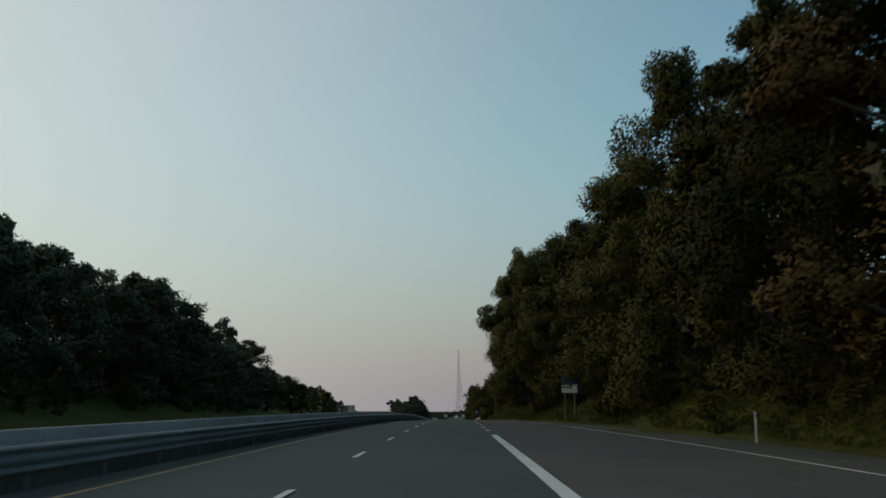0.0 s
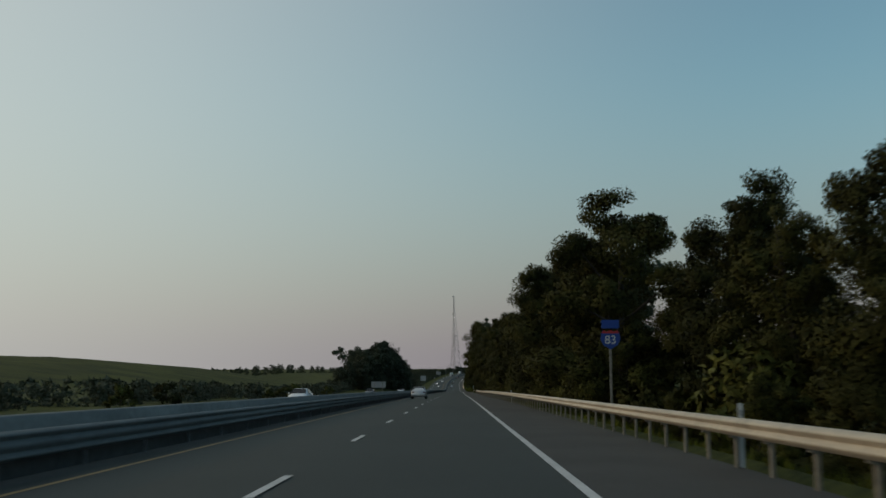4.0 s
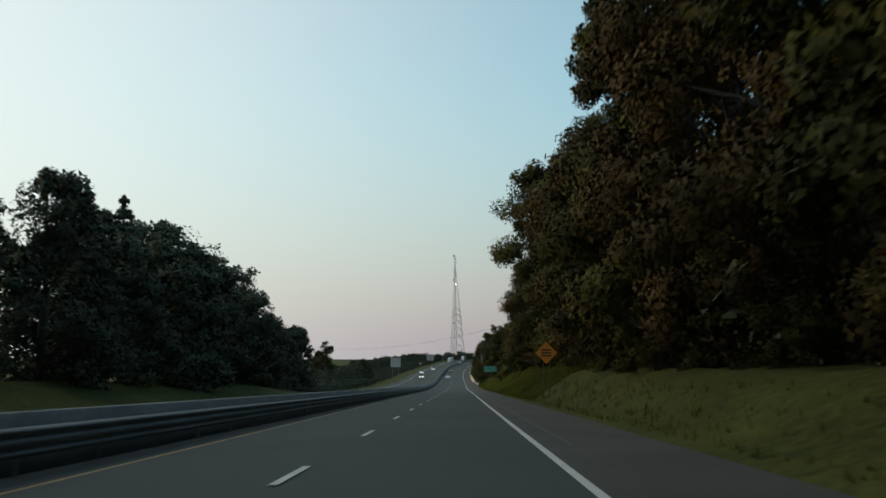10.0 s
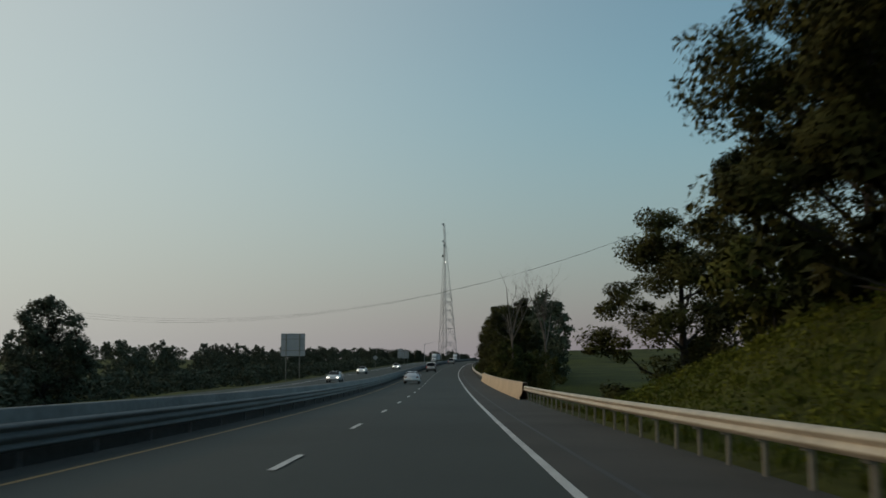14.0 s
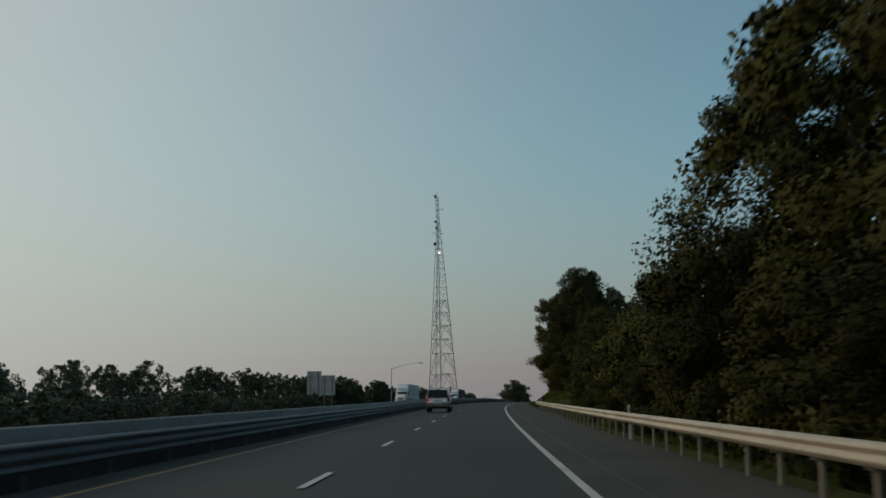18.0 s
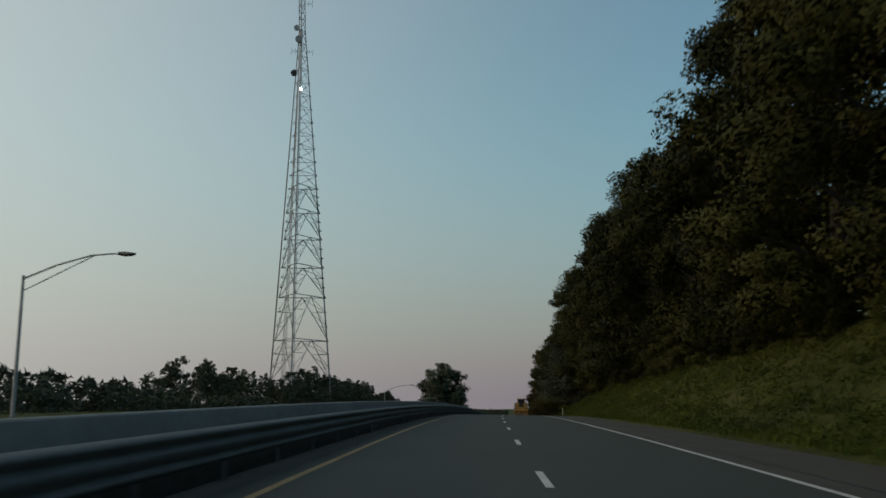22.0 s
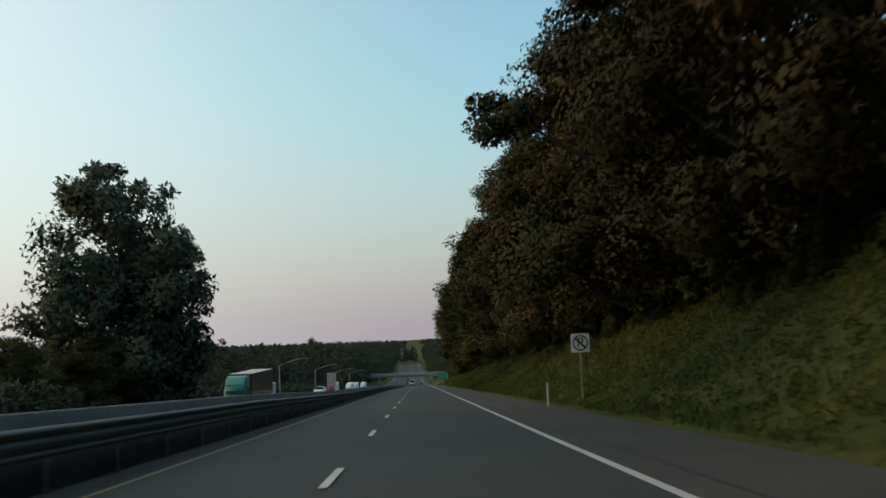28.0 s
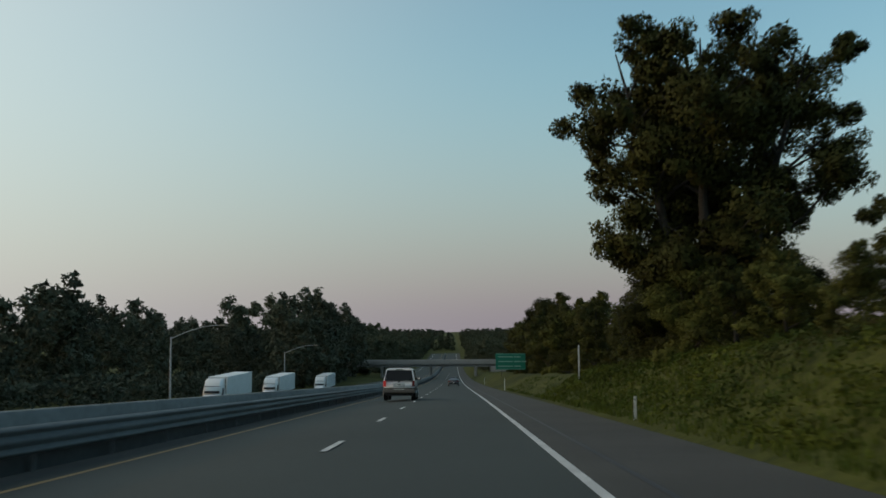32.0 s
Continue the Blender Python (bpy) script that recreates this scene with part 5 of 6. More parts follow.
def make_lowboy(m):
    """A low flat trailer with two ramps folded up; the origin lies under its rear end, forward is +y."""
    t = thing("equipment_trailer", "rusty orange equipment trailer with two folded ramps", "trailer", m)
    L = 9.0
    part("deck", box(-1.25, 1.25, 1.6, L, 0.93, 1.0, 0.01), DECK, t, "worn timber deck")
    part("beavertail", extruded([(0.0, 0.62), (1.6, 0.93), (1.6, 1.0), (0.0, 0.7)], -1.25, 1.25, axis="x"), DECK, t, "sloping timber tail")
    for sx in (-1, 1):
        part("side_beam", box(sx * 1.25 - 0.05, sx * 1.25 + 0.05, 0.2, L, 0.72, 0.98, 0.015), TRAILER_ORANGE, t)
        for k in range(11):
            part("reflector_strip", box(sx * 1.305 - 0.004, sx * 1.305 + 0.004, 1.0 + k * 0.72, 1.3 + k * 0.72, 0.86, 0.91), SIGN_WHITE if k % 2 else SIGN_RED, t)
        ramp_ob = part("ramp", box(sx * 0.85 - 0.3, sx * 0.85 - 0.24, -0.12, 0.02, 0.65, 2.75, 0.01), CAT_YELLOW, t, "yellow folding ramp")
        part("ramp_rail", box(sx * 0.85 + 0.24, sx * 0.85 + 0.3, -0.12, 0.02, 0.65, 2.75, 0.01), CAT_YELLOW, ramp_ob)
        for k in range(8):
            part("ramp_rung", box(sx * 0.85 - 0.28, sx * 0.85 + 0.28, -0.1, 0.0, 0.8 + k * 0.26, 0.9 + k * 0.26, 0.01), CAT_YELLOW, ramp_ob)
        part("ramp_brace", bar((sx * 1.2, 2.0, 1.0), (sx * 1.08, -0.02, 2.4), 0.045, 8), TRAILER_ORANGE, t)
        for wy in (1.2, 2.1, 3.0):
            car_wheel(t, sx * 1.0, wy + 0.4, 0.42, 0.4, DUSTY_RIM)
        part("tail_lamp", box(sx * 1.05 - 0.12, sx * 1.05 + 0.12, 0.14, 0.2, 0.5, 0.62, 0.01), RED_LENS, t)
    part("frame_beam", box(-0.5, 0.5, 0.3, L, 0.55, 0.92, 0.02), TRAILER_ORANGE, t)
    part("rear_beam", box(-1.25, 1.25, 0.0, 0.15, 0.45, 0.7, 0.02), TRAILER_ORANGE, t)
    part("drawbar", extruded([(-0.5, 0.0), (0.5, 0.0), (0.12, 0.0), (-0.12, 0.0)][:2] + [(0.1, 0.2), (-0.1, 0.2)], L - 0.2, L + 1.6), TRAILER_ORANGE, t).location = (0, 0, 0.62)
    return t


def make_dozer(m):
    """A crawler dozer facing forward (+y), its tracks on z = 0."""
    d = thing("bulldozer", "worn yellow crawler bulldozer with muddy tracks", "bulldozer", m)
    for sx in (-1, 1):
        prof = [(-1.35, 0.35), (-1.15, 0.1), (-0.9, 0.0), (1.2, 0.0), (1.5, 0.12), (1.65, 0.4), (1.5, 0.72), (1.2, 0.86), (-0.5, 1.02), (-0.95, 1.0), (-1.25, 0.78)]
        tr = part("track", extruded(prof, sx * 0.95 - 0.26, sx * 0.95 + 0.26, axis="x", bevel=0.03), TRACK, d, "muddy steel track")
        n = len(prof)
        for k in range(n):
            a, b = Vector((0, *prof[k])), Vector((0, *prof[(k + 1) % n]))
            steps = max(1, int((b - a).length / 0.2))
            for j in range(steps):
                p = a.lerp(b, (j + 0.5) / steps)
                ang = math.degrees(math.atan2(b.z - a.z, b.y - a.y))
                ob = part("grouser", box(-0.27, 0.27, -0.02, 0.02, -0.07, 0.07), TRACK, tr)
                ob.matrix_basis = pose(sx * 0.95, p.y, p.z, ang, 0, 0)
        part("track_frame", box(sx * 1.21 - 0.03, sx * 1.21 + 0.03, -0.8, 1.2, 0.25, 0.62, 0.03), CAT_YELLOW, d)
        for y, r in ((-0.9, 0.36), (1.22, 0.32)):
            part("idler" if y > 0 else "sprocket", bar((sx * 1.2, y, 0.5), (sx * 1.26, y, 0.5), r, 16), CAT_YELLOW, d)
        for k in range(5):
            part("roller", bar((sx * 1.2, -0.5 + k * 0.36, 0.16), (sx * 1.27, -0.5 + k * 0.36, 0.16), 0.11, 12), TRACK, d)
        part("push_arm", bar((sx * 1.1, 0.2, 0.5), (sx * 1.1, 2.1, 0.45), 0.08, 8), CAT_YELLOW, d)
        part("cab_post", box(sx * 0.68 - 0.05, sx * 0.68 + 0.05, -1.0, -0.88, 1.6, 2.75, 0.015), CAT_YELLOW, d)
        part("cab_post", box(sx * 0.68 - 0.05, sx * 0.68 + 0.05, 0.2, 0.32, 1.6, 2.75, 0.015), CAT_YELLOW, d)
        part("handrail", bar((sx * 0.82, -0.5, 1.8), (sx * 0.82, -0.5, 2.6), 0.02), CAT_YELLOW, d)
        part("side_window", box(sx * 0.7 - 0.01, sx * 0.7 + 0.01, -0.86, 0.2, 1.75, 2.65), WINDOW, d)
        part("fender", box(sx * 0.92 - 0.32, sx * 0.92 + 0.32, -1.1, 0.5, 1.05, 1.2, 0.03), CAT_YELLOW, d)
        part("tank_side", box(sx * 0.55 - 0.25, sx * 0.55 + 0.25, -1.35, -0.95, 1.2, 1.9, 0.05), CAT_YELLOW, d)
        part("work_lamp", box(sx * 0.6 - 0.07, sx * 0.6 + 0.07, -1.12, -1.02, 2.78, 2.9, 0.02), BLACK, d)
    part("engine_hood", box(-0.5, 0.5, 0.35, 1.75, 0.95, 1.75, 0.06), CAT_YELLOW, d)
    part("hood_grille", box(-0.42, 0.42, 1.75, 1.79, 1.0, 1.65, 0.02), BLACK, d)
    part("hull", box(-0.65, 0.65, -1.3, 1.7, 0.4, 1.1, 0.04), CAT_YELLOW, d)
    part("cab_roof", box(-0.8, 0.8, -1.1, 0.42, 2.72, 2.84, 0.04), CAT_YELLOW, d)
    part("rear_window", box(-0.62, 0.62, -0.99, -0.97, 1.7, 2.68), WINDOW, d, "tinted rear cab window")
    part("rear_grille", box(-0.45, 0.45, -1.4, -1.33, 1.2, 1.85, 0.02), BLACK, d)
    part("windscreen", box(-0.62, 0.62, 0.28, 0.3, 1.7, 2.68), WINDOW, d)
    part("exhaust", bar((0.3, 0.9, 1.7), (0.3, 0.9, 2.75), 0.06, 10), TRACK, d, "rust-brown exhaust pipe")
    part("seat", box(-0.25, 0.25, -0.6, -0.1, 1.3, 2.0, 0.06), BLACK, d)
    part("ripper_beam", box(-0.8, 0.8, -1.75, -1.5, 0.45, 0.75, 0.03), CAT_YELLOW, d)
    for x in (-0.6, 0, 0.6):
        part("ripper_tooth", extruded([(-1.7, 0.6), (-1.5, 0.6), (-1.58, 0.1), (-1.75, 0.05)], x - 0.05, x + 0.05, axis="x"), TRACK, d)
    prof = [(2.05 + 0.22 * (1 - math.sin(a)), 0.12 + 1.0 * (a + 1.2) / 2.4) for a in np.linspace(-1.2, 1.2, 9)]
    part("blade", extruded(prof + [(y + 0.06, z) for y, z in prof[::-1]], -1.35, 1.35, axis="x"), CAT_YELLOW, d, "worn curved dozer blade")
    return d


# One moving SUV, added three times at successive places along its drive.
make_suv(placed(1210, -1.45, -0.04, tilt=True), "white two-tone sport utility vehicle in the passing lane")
make_suv(placed(1075, -1.5, -0.04, tilt=True), "same white two-tone sport utility vehicle, repeated near the bridge")
make_suv(placed(2074, -1.1, -0.03, tilt=True), "same white sport utility vehicle, repeated near the overpass")
make_sedan(placed(356, -1.9, -0.06, tilt=True), SILVER, "silver four-door sedan in the passing lane")
make_sedan(placed(985, -1.6, -0.05, tilt=True), SILVER, "pale silver sedan driving towards the bridge")
make_sedan(placed(2169, 2.2, -0.02, tilt=True), DARK_PAINT, "dark sedan in the slow lane near the overpass")
for s, u, paint, what in ((336, -12.2, WHITE_PAINT, "white oncoming car with lit headlights"), (444, -15.2, DARK_PAINT, "dark oncoming car with lit headlights"), (541, -14.6, SILVER, "silver oncoming car behind the barrier"),
                          (614, -12.1, WHITE_PAINT, "white oncoming car behind the barrier"),
                          (1000, -11.9, SILVER, "oncoming car with headlights climbing the hill"), (1066, -14.6, WHITE_PAINT, "white oncoming car partly hidden by the barrier"), (1121, -11.9, WHITE_PAINT, "white oncoming car with lit headlights near the bridge"), (1925, -14.8, WHITE_PAINT, "white oncoming car beside parked trailers")):
    make_sedan(placed(s, u, -0.16, 180, tilt=False), paint, what, True)
make_semi(placed(1316, -14.6, -0.16, 180), WHITE_PAINT, "white oncoming articulated lorry with a sleeper cab")
make_semi(placed(1406, -13.7, -0.16, 180), WHITE_PAINT, "white-nosed lorry with a dark trailer", dark_box=True)
make_semi(placed(1742, -29.2, -0.1, 180), WHITE_PAINT, "white lorry standing on the slip road")
make_semi(placed(1873, -16.0, -0.16, 180), GREEN_PAINT, "green-cabbed lorry with a dark trailer and one lit headlight", True, True)
make_semi(placed(1964, -29.0, -1.1, 180), WHITE_PAINT, "white lorry parked beyond the other carriageway")
make_semi(placed(2066, -25.0, -1.1, 180), RED_PAINT, "red-cabbed lorry with a white trailer")
make_semi(placed(2143, -25.2, -1.1, 180), WHITE_PAINT, "white lorry parked in a row beyond the barrier")
make_semi(placed(2178, -25.4, -1.1, 180), WHITE_PAINT, "second white lorry parked in the row")
make_semi(placed(2225, -24.5, -1.1, 180), WHITE_PAINT, "white lorry coming off the slip road")
make_dump_truck(placed(1581, 2.4, -0.03, tilt=True))
make_lowboy(placed(1569.6, 2.4, -0.03, tilt=True))
make_dozer(placed(1575.6, 2.4, 0.97, tilt=True))


# ---- the lattice tower ----
def make_tower():
    base_z = float(road_z(1618)) - 0.5
    t = thing("lattice_tower", "tall three-legged grey steel lattice radio tower", "tower", Matrix.Translation((8.6, 1618.2, base_z)))
    top = 110.0
    ang = [math.atan2(3.2, 7.0), math.atan2(-7.7, -0.7), math.atan2(4.5, -6.3)]

    def lean(z):
        return -2.6 * (z / 110.0) ** 2.0

    def leg(i, z):
        r = 9.1 - (9.1 - 0.85) * min(z / 96.0, 1.0)
        return Vector((r * math.cos(ang[i]) + lean(z), r * math.sin(ang[i]), z))
    for i in range(3):
        part("tower_leg", bar(leg(i, 0), leg(i, 96), 0.21, 8, bar(leg(i, 96), leg(i, top), 0.1, 8), 0.12), TOWER_STEEL, t)
        part("footing", box(leg(i, 0).x - 0.8, leg(i, 0).x + 0.8, leg(i, 0).y - 0.8, leg(i, 0).y + 0.8, -1.5, 0.3, 0.05), CONCRETE, t)
    levels = [0, 9.5, 19.0, 29.4, 36.6, 43.5, 50.0, 56.0] + list(np.arange(59.4, top, 3.3))
    for lo, hi in zip(levels, levels[1:]):
        bm = bmesh.new()
        r = 0.1 if hi - lo > 5 else 0.065
        for i in range(3):
            a0, b0, a1, b1 = leg(i, lo), leg((i + 1) % 3, lo), leg(i, hi), leg((i + 1) % 3, hi)
            mid = (a1 + b1) / 2
            bar(a1, b1, r, 4, bm)
            if hi - lo > 5:
                bar(a0, mid, r, 4, bm)
                bar(b0, mid, r, 4, bm)
                for f in (0.33, 0.66):
                    bar(a0.lerp(a1, f), a0.lerp(mid, f), r * 0.6, 4, bm)
                    bar(b0.lerp(b1, f), b0.lerp(mid, f), r * 0.6, 4, bm)
                    bar(a0.lerp(a1, f), a0.lerp(mid, min(f + 0.3, 1)), r * 0.6, 4, bm)
                    bar(b0.lerp(b1, f), b0.lerp(mid, min(f + 0.3, 1)), r * 0.6, 4, bm)
            else:
                bar(a0, b1, r, 4, bm)
        part("brace_bay", bm, TOWER_STEEL, t)
    for k in range(4):
        p = leg(1, 0).lerp(leg(2, 0), 0.3 + 0.06 * k)
        q = leg(1, 96).lerp(leg(2, 96), 0.3 + 0.06 * k)
        part("cable_run", bar(p, q, 0.06, 5), TOWER_STEEL, t)
    part("ladder", bar(leg(1, 0) + Vector((0.5, 0, 0)), leg(1, 96) + Vector((0.25, 0, 0)), 0.07, 4), TOWER_STEEL, t)
    for z, i, r in ((top - 0.5, 1, 0.9), (93, 1, 0.9), (96.5, 2, 0.7), (85, 2, 0.8)):
        p = leg(i, z) + Vector((-0.6, -0.5, 0))
        dish = part("dish_antenna", bar(p, p + Vector((0, -0.6, 0)), r, 16, None, r * 0.95), BLACK if z < 90 else TOWER_STEEL, t, "drum dish antenna")
        part("dish_mount", bar(p, leg(i, z), 0.06, 5), TOWER_STEEL, dish)
    for z, sx in ((103, 1), (90.5, 1), (90.5, -1)):
        x0 = lean(z)
        b = bar((x0, 0, z), (x0 + sx * 2.6, 0, z), 0.06, 5)
        bar((x0 + sx * 2.6, 0, z - 0.9), (x0 + sx * 2.6, 0, z + 0.9), 0.05, 5, b)
        bar((x0 + sx * 1.7, 0, z - 0.6), (x0 + sx * 1.7, 0, z + 0.6), 0.05, 5, b)
        part("side_arm", b, TOWER_STEEL, t)
    b = bmesh.new()
    bmesh.ops.create_icosphere(b, subdivisions=2, radius=0.35)
    bmesh.ops.translate(b, vec=leg(1, 80) + Vector((0, -0.3, 0)), verts=b.verts)
    part("beacon", b, BEACON, t, "lit white beacon")
    part("whip_antenna", bar((lean(top), 0, top), (lean(top), 0, top + 3), 0.05, 5), TOWER_STEEL, t)
    return t


make_tower()


# ---- street lamps ----
def make_lamp(s, u, height, arm=5.5, truss=False):
    t = thing("street_lamp", "tall grey street lamp with a cobra head on a curved arm", "street lamp", placed(s, u, -0.3, 0, True), group="street lamps by the other carriageway")
    part("base", box(-0.2, 0.2, -0.2, 0.2, 0, 0.5, 0.03), CONCRETE, t)
    part("pole", bar((0, 0, 0.3), (0, 0, height), 0.13, 10, None, 0.08), SIGN_BACK, t)
    pts = [(0, height - 0.2), (arm * 0.35, height + 0.6), (arm * 0.7, height + 1.15), (arm * 0.9, height + 1.25), (arm, height + 1.25)]
    v, f = tube([(x, 0, z) for x, z in pts], [0.06, 0.055, 0.05, 0.045, 0.045], 8)
    part("arm", quads("arm", v, f, SIGN_BACK, True), None, t)
    if truss:
        part("lower_arm", bar((0, 0, height - 0.9), (arm * 0.72, 0, height + 1.1), 0.035, 6), SIGN_BACK, t)
    part("lamp_head", lofted([(0, 0.1, -0.04, 0.06, 0.12, 0.06), (0.35, 0.2, -0.1, 0.08, 0.16, 0.12), (0.8, 0.18, -0.08, 0.06, 0.12, 0.1), (1.0, 0.06, -0.02, 0.04, 0.06, 0.04)]), POST, t, "grey lamp head", True).matrix_basis = pose(arm - 0.1, 0, height + 1.22, 0, 0, -90)
    return t


make_lamp(1372, -27.5, 9.3, 7.0)
make_lamp(1441, -27.5, 8.4, 5.5, True)
make_lamp(1612, -29.4, 7.2, 6.0)
make_lamp(1672, -29.4, 7.2, 6.0)
for s in (1983, 2055, 2127, 2200):
    make_lamp(s, -29.8, 7.6, 5.5)


# ---- signs ----
def text_mesh(words, size, mat, name="lettering"):
    cu = bpy.data.curves.new(name, "FONT")
    cu.body, cu.size, cu.align_x, cu.align_y, cu.extrude = words, size, "CENTER", "CENTER", 0.004
    ob = bpy.data.objects.new(name, cu)
    me = bpy.data.meshes.new_from_object(ob)
    bpy.data.objects.remove(ob)
    me.name = name
    me.materials.clear()
    me.materials.append(mat)
    me.transform(pose(0, 0, 0, 90, 0, 0))
    return me


def plate(profile, y0, y1, bevel=0.0):
    """A flat plate facing -y, from an outline of (x, z)."""
    return extruded(profile, y0, y1, bevel)


def rounded(w, h, r=0.06, z=0.0, n=4):
    out = []
    for cx, cz, a0 in ((w / 2 - r, h / 2 - r, 0), (-w / 2 + r, h / 2 - r, 90), (-w / 2 + r, -h / 2 + r, 180), (w / 2 - r, -h / 2 + r, 270)):
        for k in range(n + 1):
            a = radians(a0 + 90 * k / n)
            out.append((cx + r * math.cos(a), cz + r * math.sin(a) + z))
    return out


def sign_base(name, label, s, u, centre, posts, category="road sign", turn=0.0, wood=False):
    """A thing at the ground with posts up to the sign's height; centre is above the road's level."""
    g = float(ground(s, u))
    t = thing(name, label, category, placed(s, u, 0, turn, True))
    for x in posts:
        part("post", box(x - 0.04, x + 0.04, 0.03, 0.09, -0.3, centre - g, 0.006), WOOD_POLE if wood else POST, t)
    return t, centre - g


t, z = sign_base("yield_sign", "red and white triangular yield sign on a post", 70, 21.4, 5.4, (0,))
part("panel", plate([(-0.5, z + 0.4), (0.5, z + 0.4), (0, z - 0.46)], 0, 0.02, 0.004), SIGN_RED, t)
part("panel_centre", plate([(-0.27, z + 0.26), (0.27, z + 0.26), (0, z - 0.2)], -0.008, 0.0), SIGN_WHITE, t)

t, z = sign_base("service_sign", "blue service sign over a blank white panel", 87, 14.2, 4.4, (-0.5, 0.5))
part("panel", plate(rounded(1.6, 1.15, 0.08, z + 0.05), 0, 0.02), SIGN_BLUE, t, "dark blue panel")
part("lower_panel", plate(rounded(1.65, 0.85, 0.06, z - 1.05), 0, 0.02), SIGN_WHITE, t, "white panel")

t, z = sign_base("route_marker", "interstate shield with white numerals under a small blue plate", 275, 7.95, 3.05, (0,))
part("header_plate", plate(rounded(0.62, 0.3, 0.04, z + 0.42), 0, 0.02), SIGN_BLUE, t, "small blue plate")
sh = [(-0.32, 0.2), (-0.26, 0.3), (-0.12, 0.26), (0, 0.31), (0.12, 0.26), (0.26, 0.3), (0.32, 0.2), (0.34, 0.0), (0.26, -0.2), (0, -0.36), (-0.26, -0.2), (-0.34, 0.0)]
part("shield", plate([(x, a + z - 0.1) for x, a in sh], 0, 0.02), SIGN_BLUE, t, "blue shield")
part("shield_top", plate([(x * 0.95, max(a, 0.12) + z - 0.1) for x, a in sh if a > 0.1], -0.008, 0.0), SIGN_RED, t, "red band")
part("numerals", text_mesh("83", 0.42, SIGN_WHITE), None, t).location = (0, -0.014, z - 0.14)

t, z = sign_base("speed_limit_sign", "white speed limit sign with black lettering on two posts", 542, 10.5, 3.75, (-0.38, 0.38))
part("panel", plate(rounded(1.3, 1.75, 0.08, z), 0, 0.02), SIGN_WHITE, t, "white panel")
for words, size, dz in (("SPEED", 0.36, 0.6), ("LIMIT", 0.36, 0.22), ("65", 0.78, -0.42)):
    part("lettering", text_mesh(words, size, SIGN_BLACK), None, t, "black lettering").location = (0, -0.012, z + dz)

t, z = sign_base("mile_marker", "small green mile marker on a post", 590, 8.15, 1.9, (0,))
part("panel", plate(rounded(0.3, 0.6, 0.04, z), 0, 0.02), SIGN_GREEN, t, "green panel")
part("figure_bar", plate([(-0.08, z - 0.2), (0.08, z - 0.2), (0.08, z + 0.2), (-0.08, z + 0.2)], -0.006, 0), SIGN_WHITE, t, "white figure bars")
part("lower_plate", plate(rounded(0.26, 0.3, 0.03, z - 0.5), 0, 0.02), SIGN_WHITE, t)

t, z = sign_base("warning_sign", "orange diamond roadworks sign on two posts", 694, 9.25, 3.7, (-0.25, 0.25), wood=True)
part("panel", plate([(0, z + 0.86), (-0.86, z), (0, z - 0.86), (0.86, z)], 0, 0.02, 0.004), SIGN_ORANGE, t, "orange diamond")
for dz in (0.22, 0, -0.22):
    part("lettering_bar", plate([(-0.4, z + dz - 0.06), (0.4, z + dz - 0.06), (0.4, z + dz + 0.06), (-0.4, z + dz + 0.06)], -0.006, 0), SIGN_BLACK, t)

for s, u, w, h, top, lines in ((873, 10.6, 3.6, 1.5, 5.3, 2), (2169, 11.5, 4.8, 2.6, 5.1, 3)):
    t, z = sign_base("guide_sign", "green destination sign with pale lettering on two posts", s, u, top - h / 2, (-w * 0.3, w * 0.3), wood=True)
    part("panel", plate(rounded(w, h, 0.12, z), 0, 0.03), SIGN_GREEN, t, "green panel")
    part("border", plate(rounded(w - 0.08, 0.05, 0.02, z + h / 2 - 0.08), -0.006, 0), SIGN_LETTER, t)
    part("border", plate(rounded(w - 0.08, 0.05, 0.02, z - h / 2 + 0.08), -0.006, 0), SIGN_LETTER, t)
    for k in range(lines):
        dz = h / 2 - (k + 0.75) * h / (lines + 0.5)
        x = -w * 0.42
        for j in range(2 + k % 2):
            ww = w * (0.5, 0.22, 0.16)[j % 3]
            part("lettering_bar", plate([(x, z + dz - 0.07), (x + ww, z + dz - 0.07), (x + ww, z + dz + 0.07), (x, z + dz + 0.07)], -0.006, 0), SIGN_LETTER, t)
            x += ww + 0.18

t, z = sign_base("no_parking_sign", "white no-parking sign with a struck-out letter", 1806.5, 8.9, 2.73, (0,))
part("panel", plate(rounded(0.86, 0.86, 0.08, z), 0, 0.02), SIGN_WHITE, t, "white panel")
part("lettering", text_mesh("P", 0.62, SIGN_BLACK), None, t).location = (0, -0.012, z)
ring = [(0.36 * math.cos(a), z + 0.36 * math.sin(a)) for a in np.linspace(0, 2 * math.pi, 28)] + [(0.3 * math.cos(a), z + 0.3 * math.sin(a)) for a in np.linspace(2 * math.pi, 0, 28)]
part("ring", plate(ring, -0.016, -0.001), SIGN_BLACK, t, "dark ring")
part("slash", plate([(-0.27, z + 0.2), (-0.2, z + 0.27), (0.27, z - 0.2), (0.2, z - 0.27)], -0.022, -0.002), SIGN_BLACK, t)


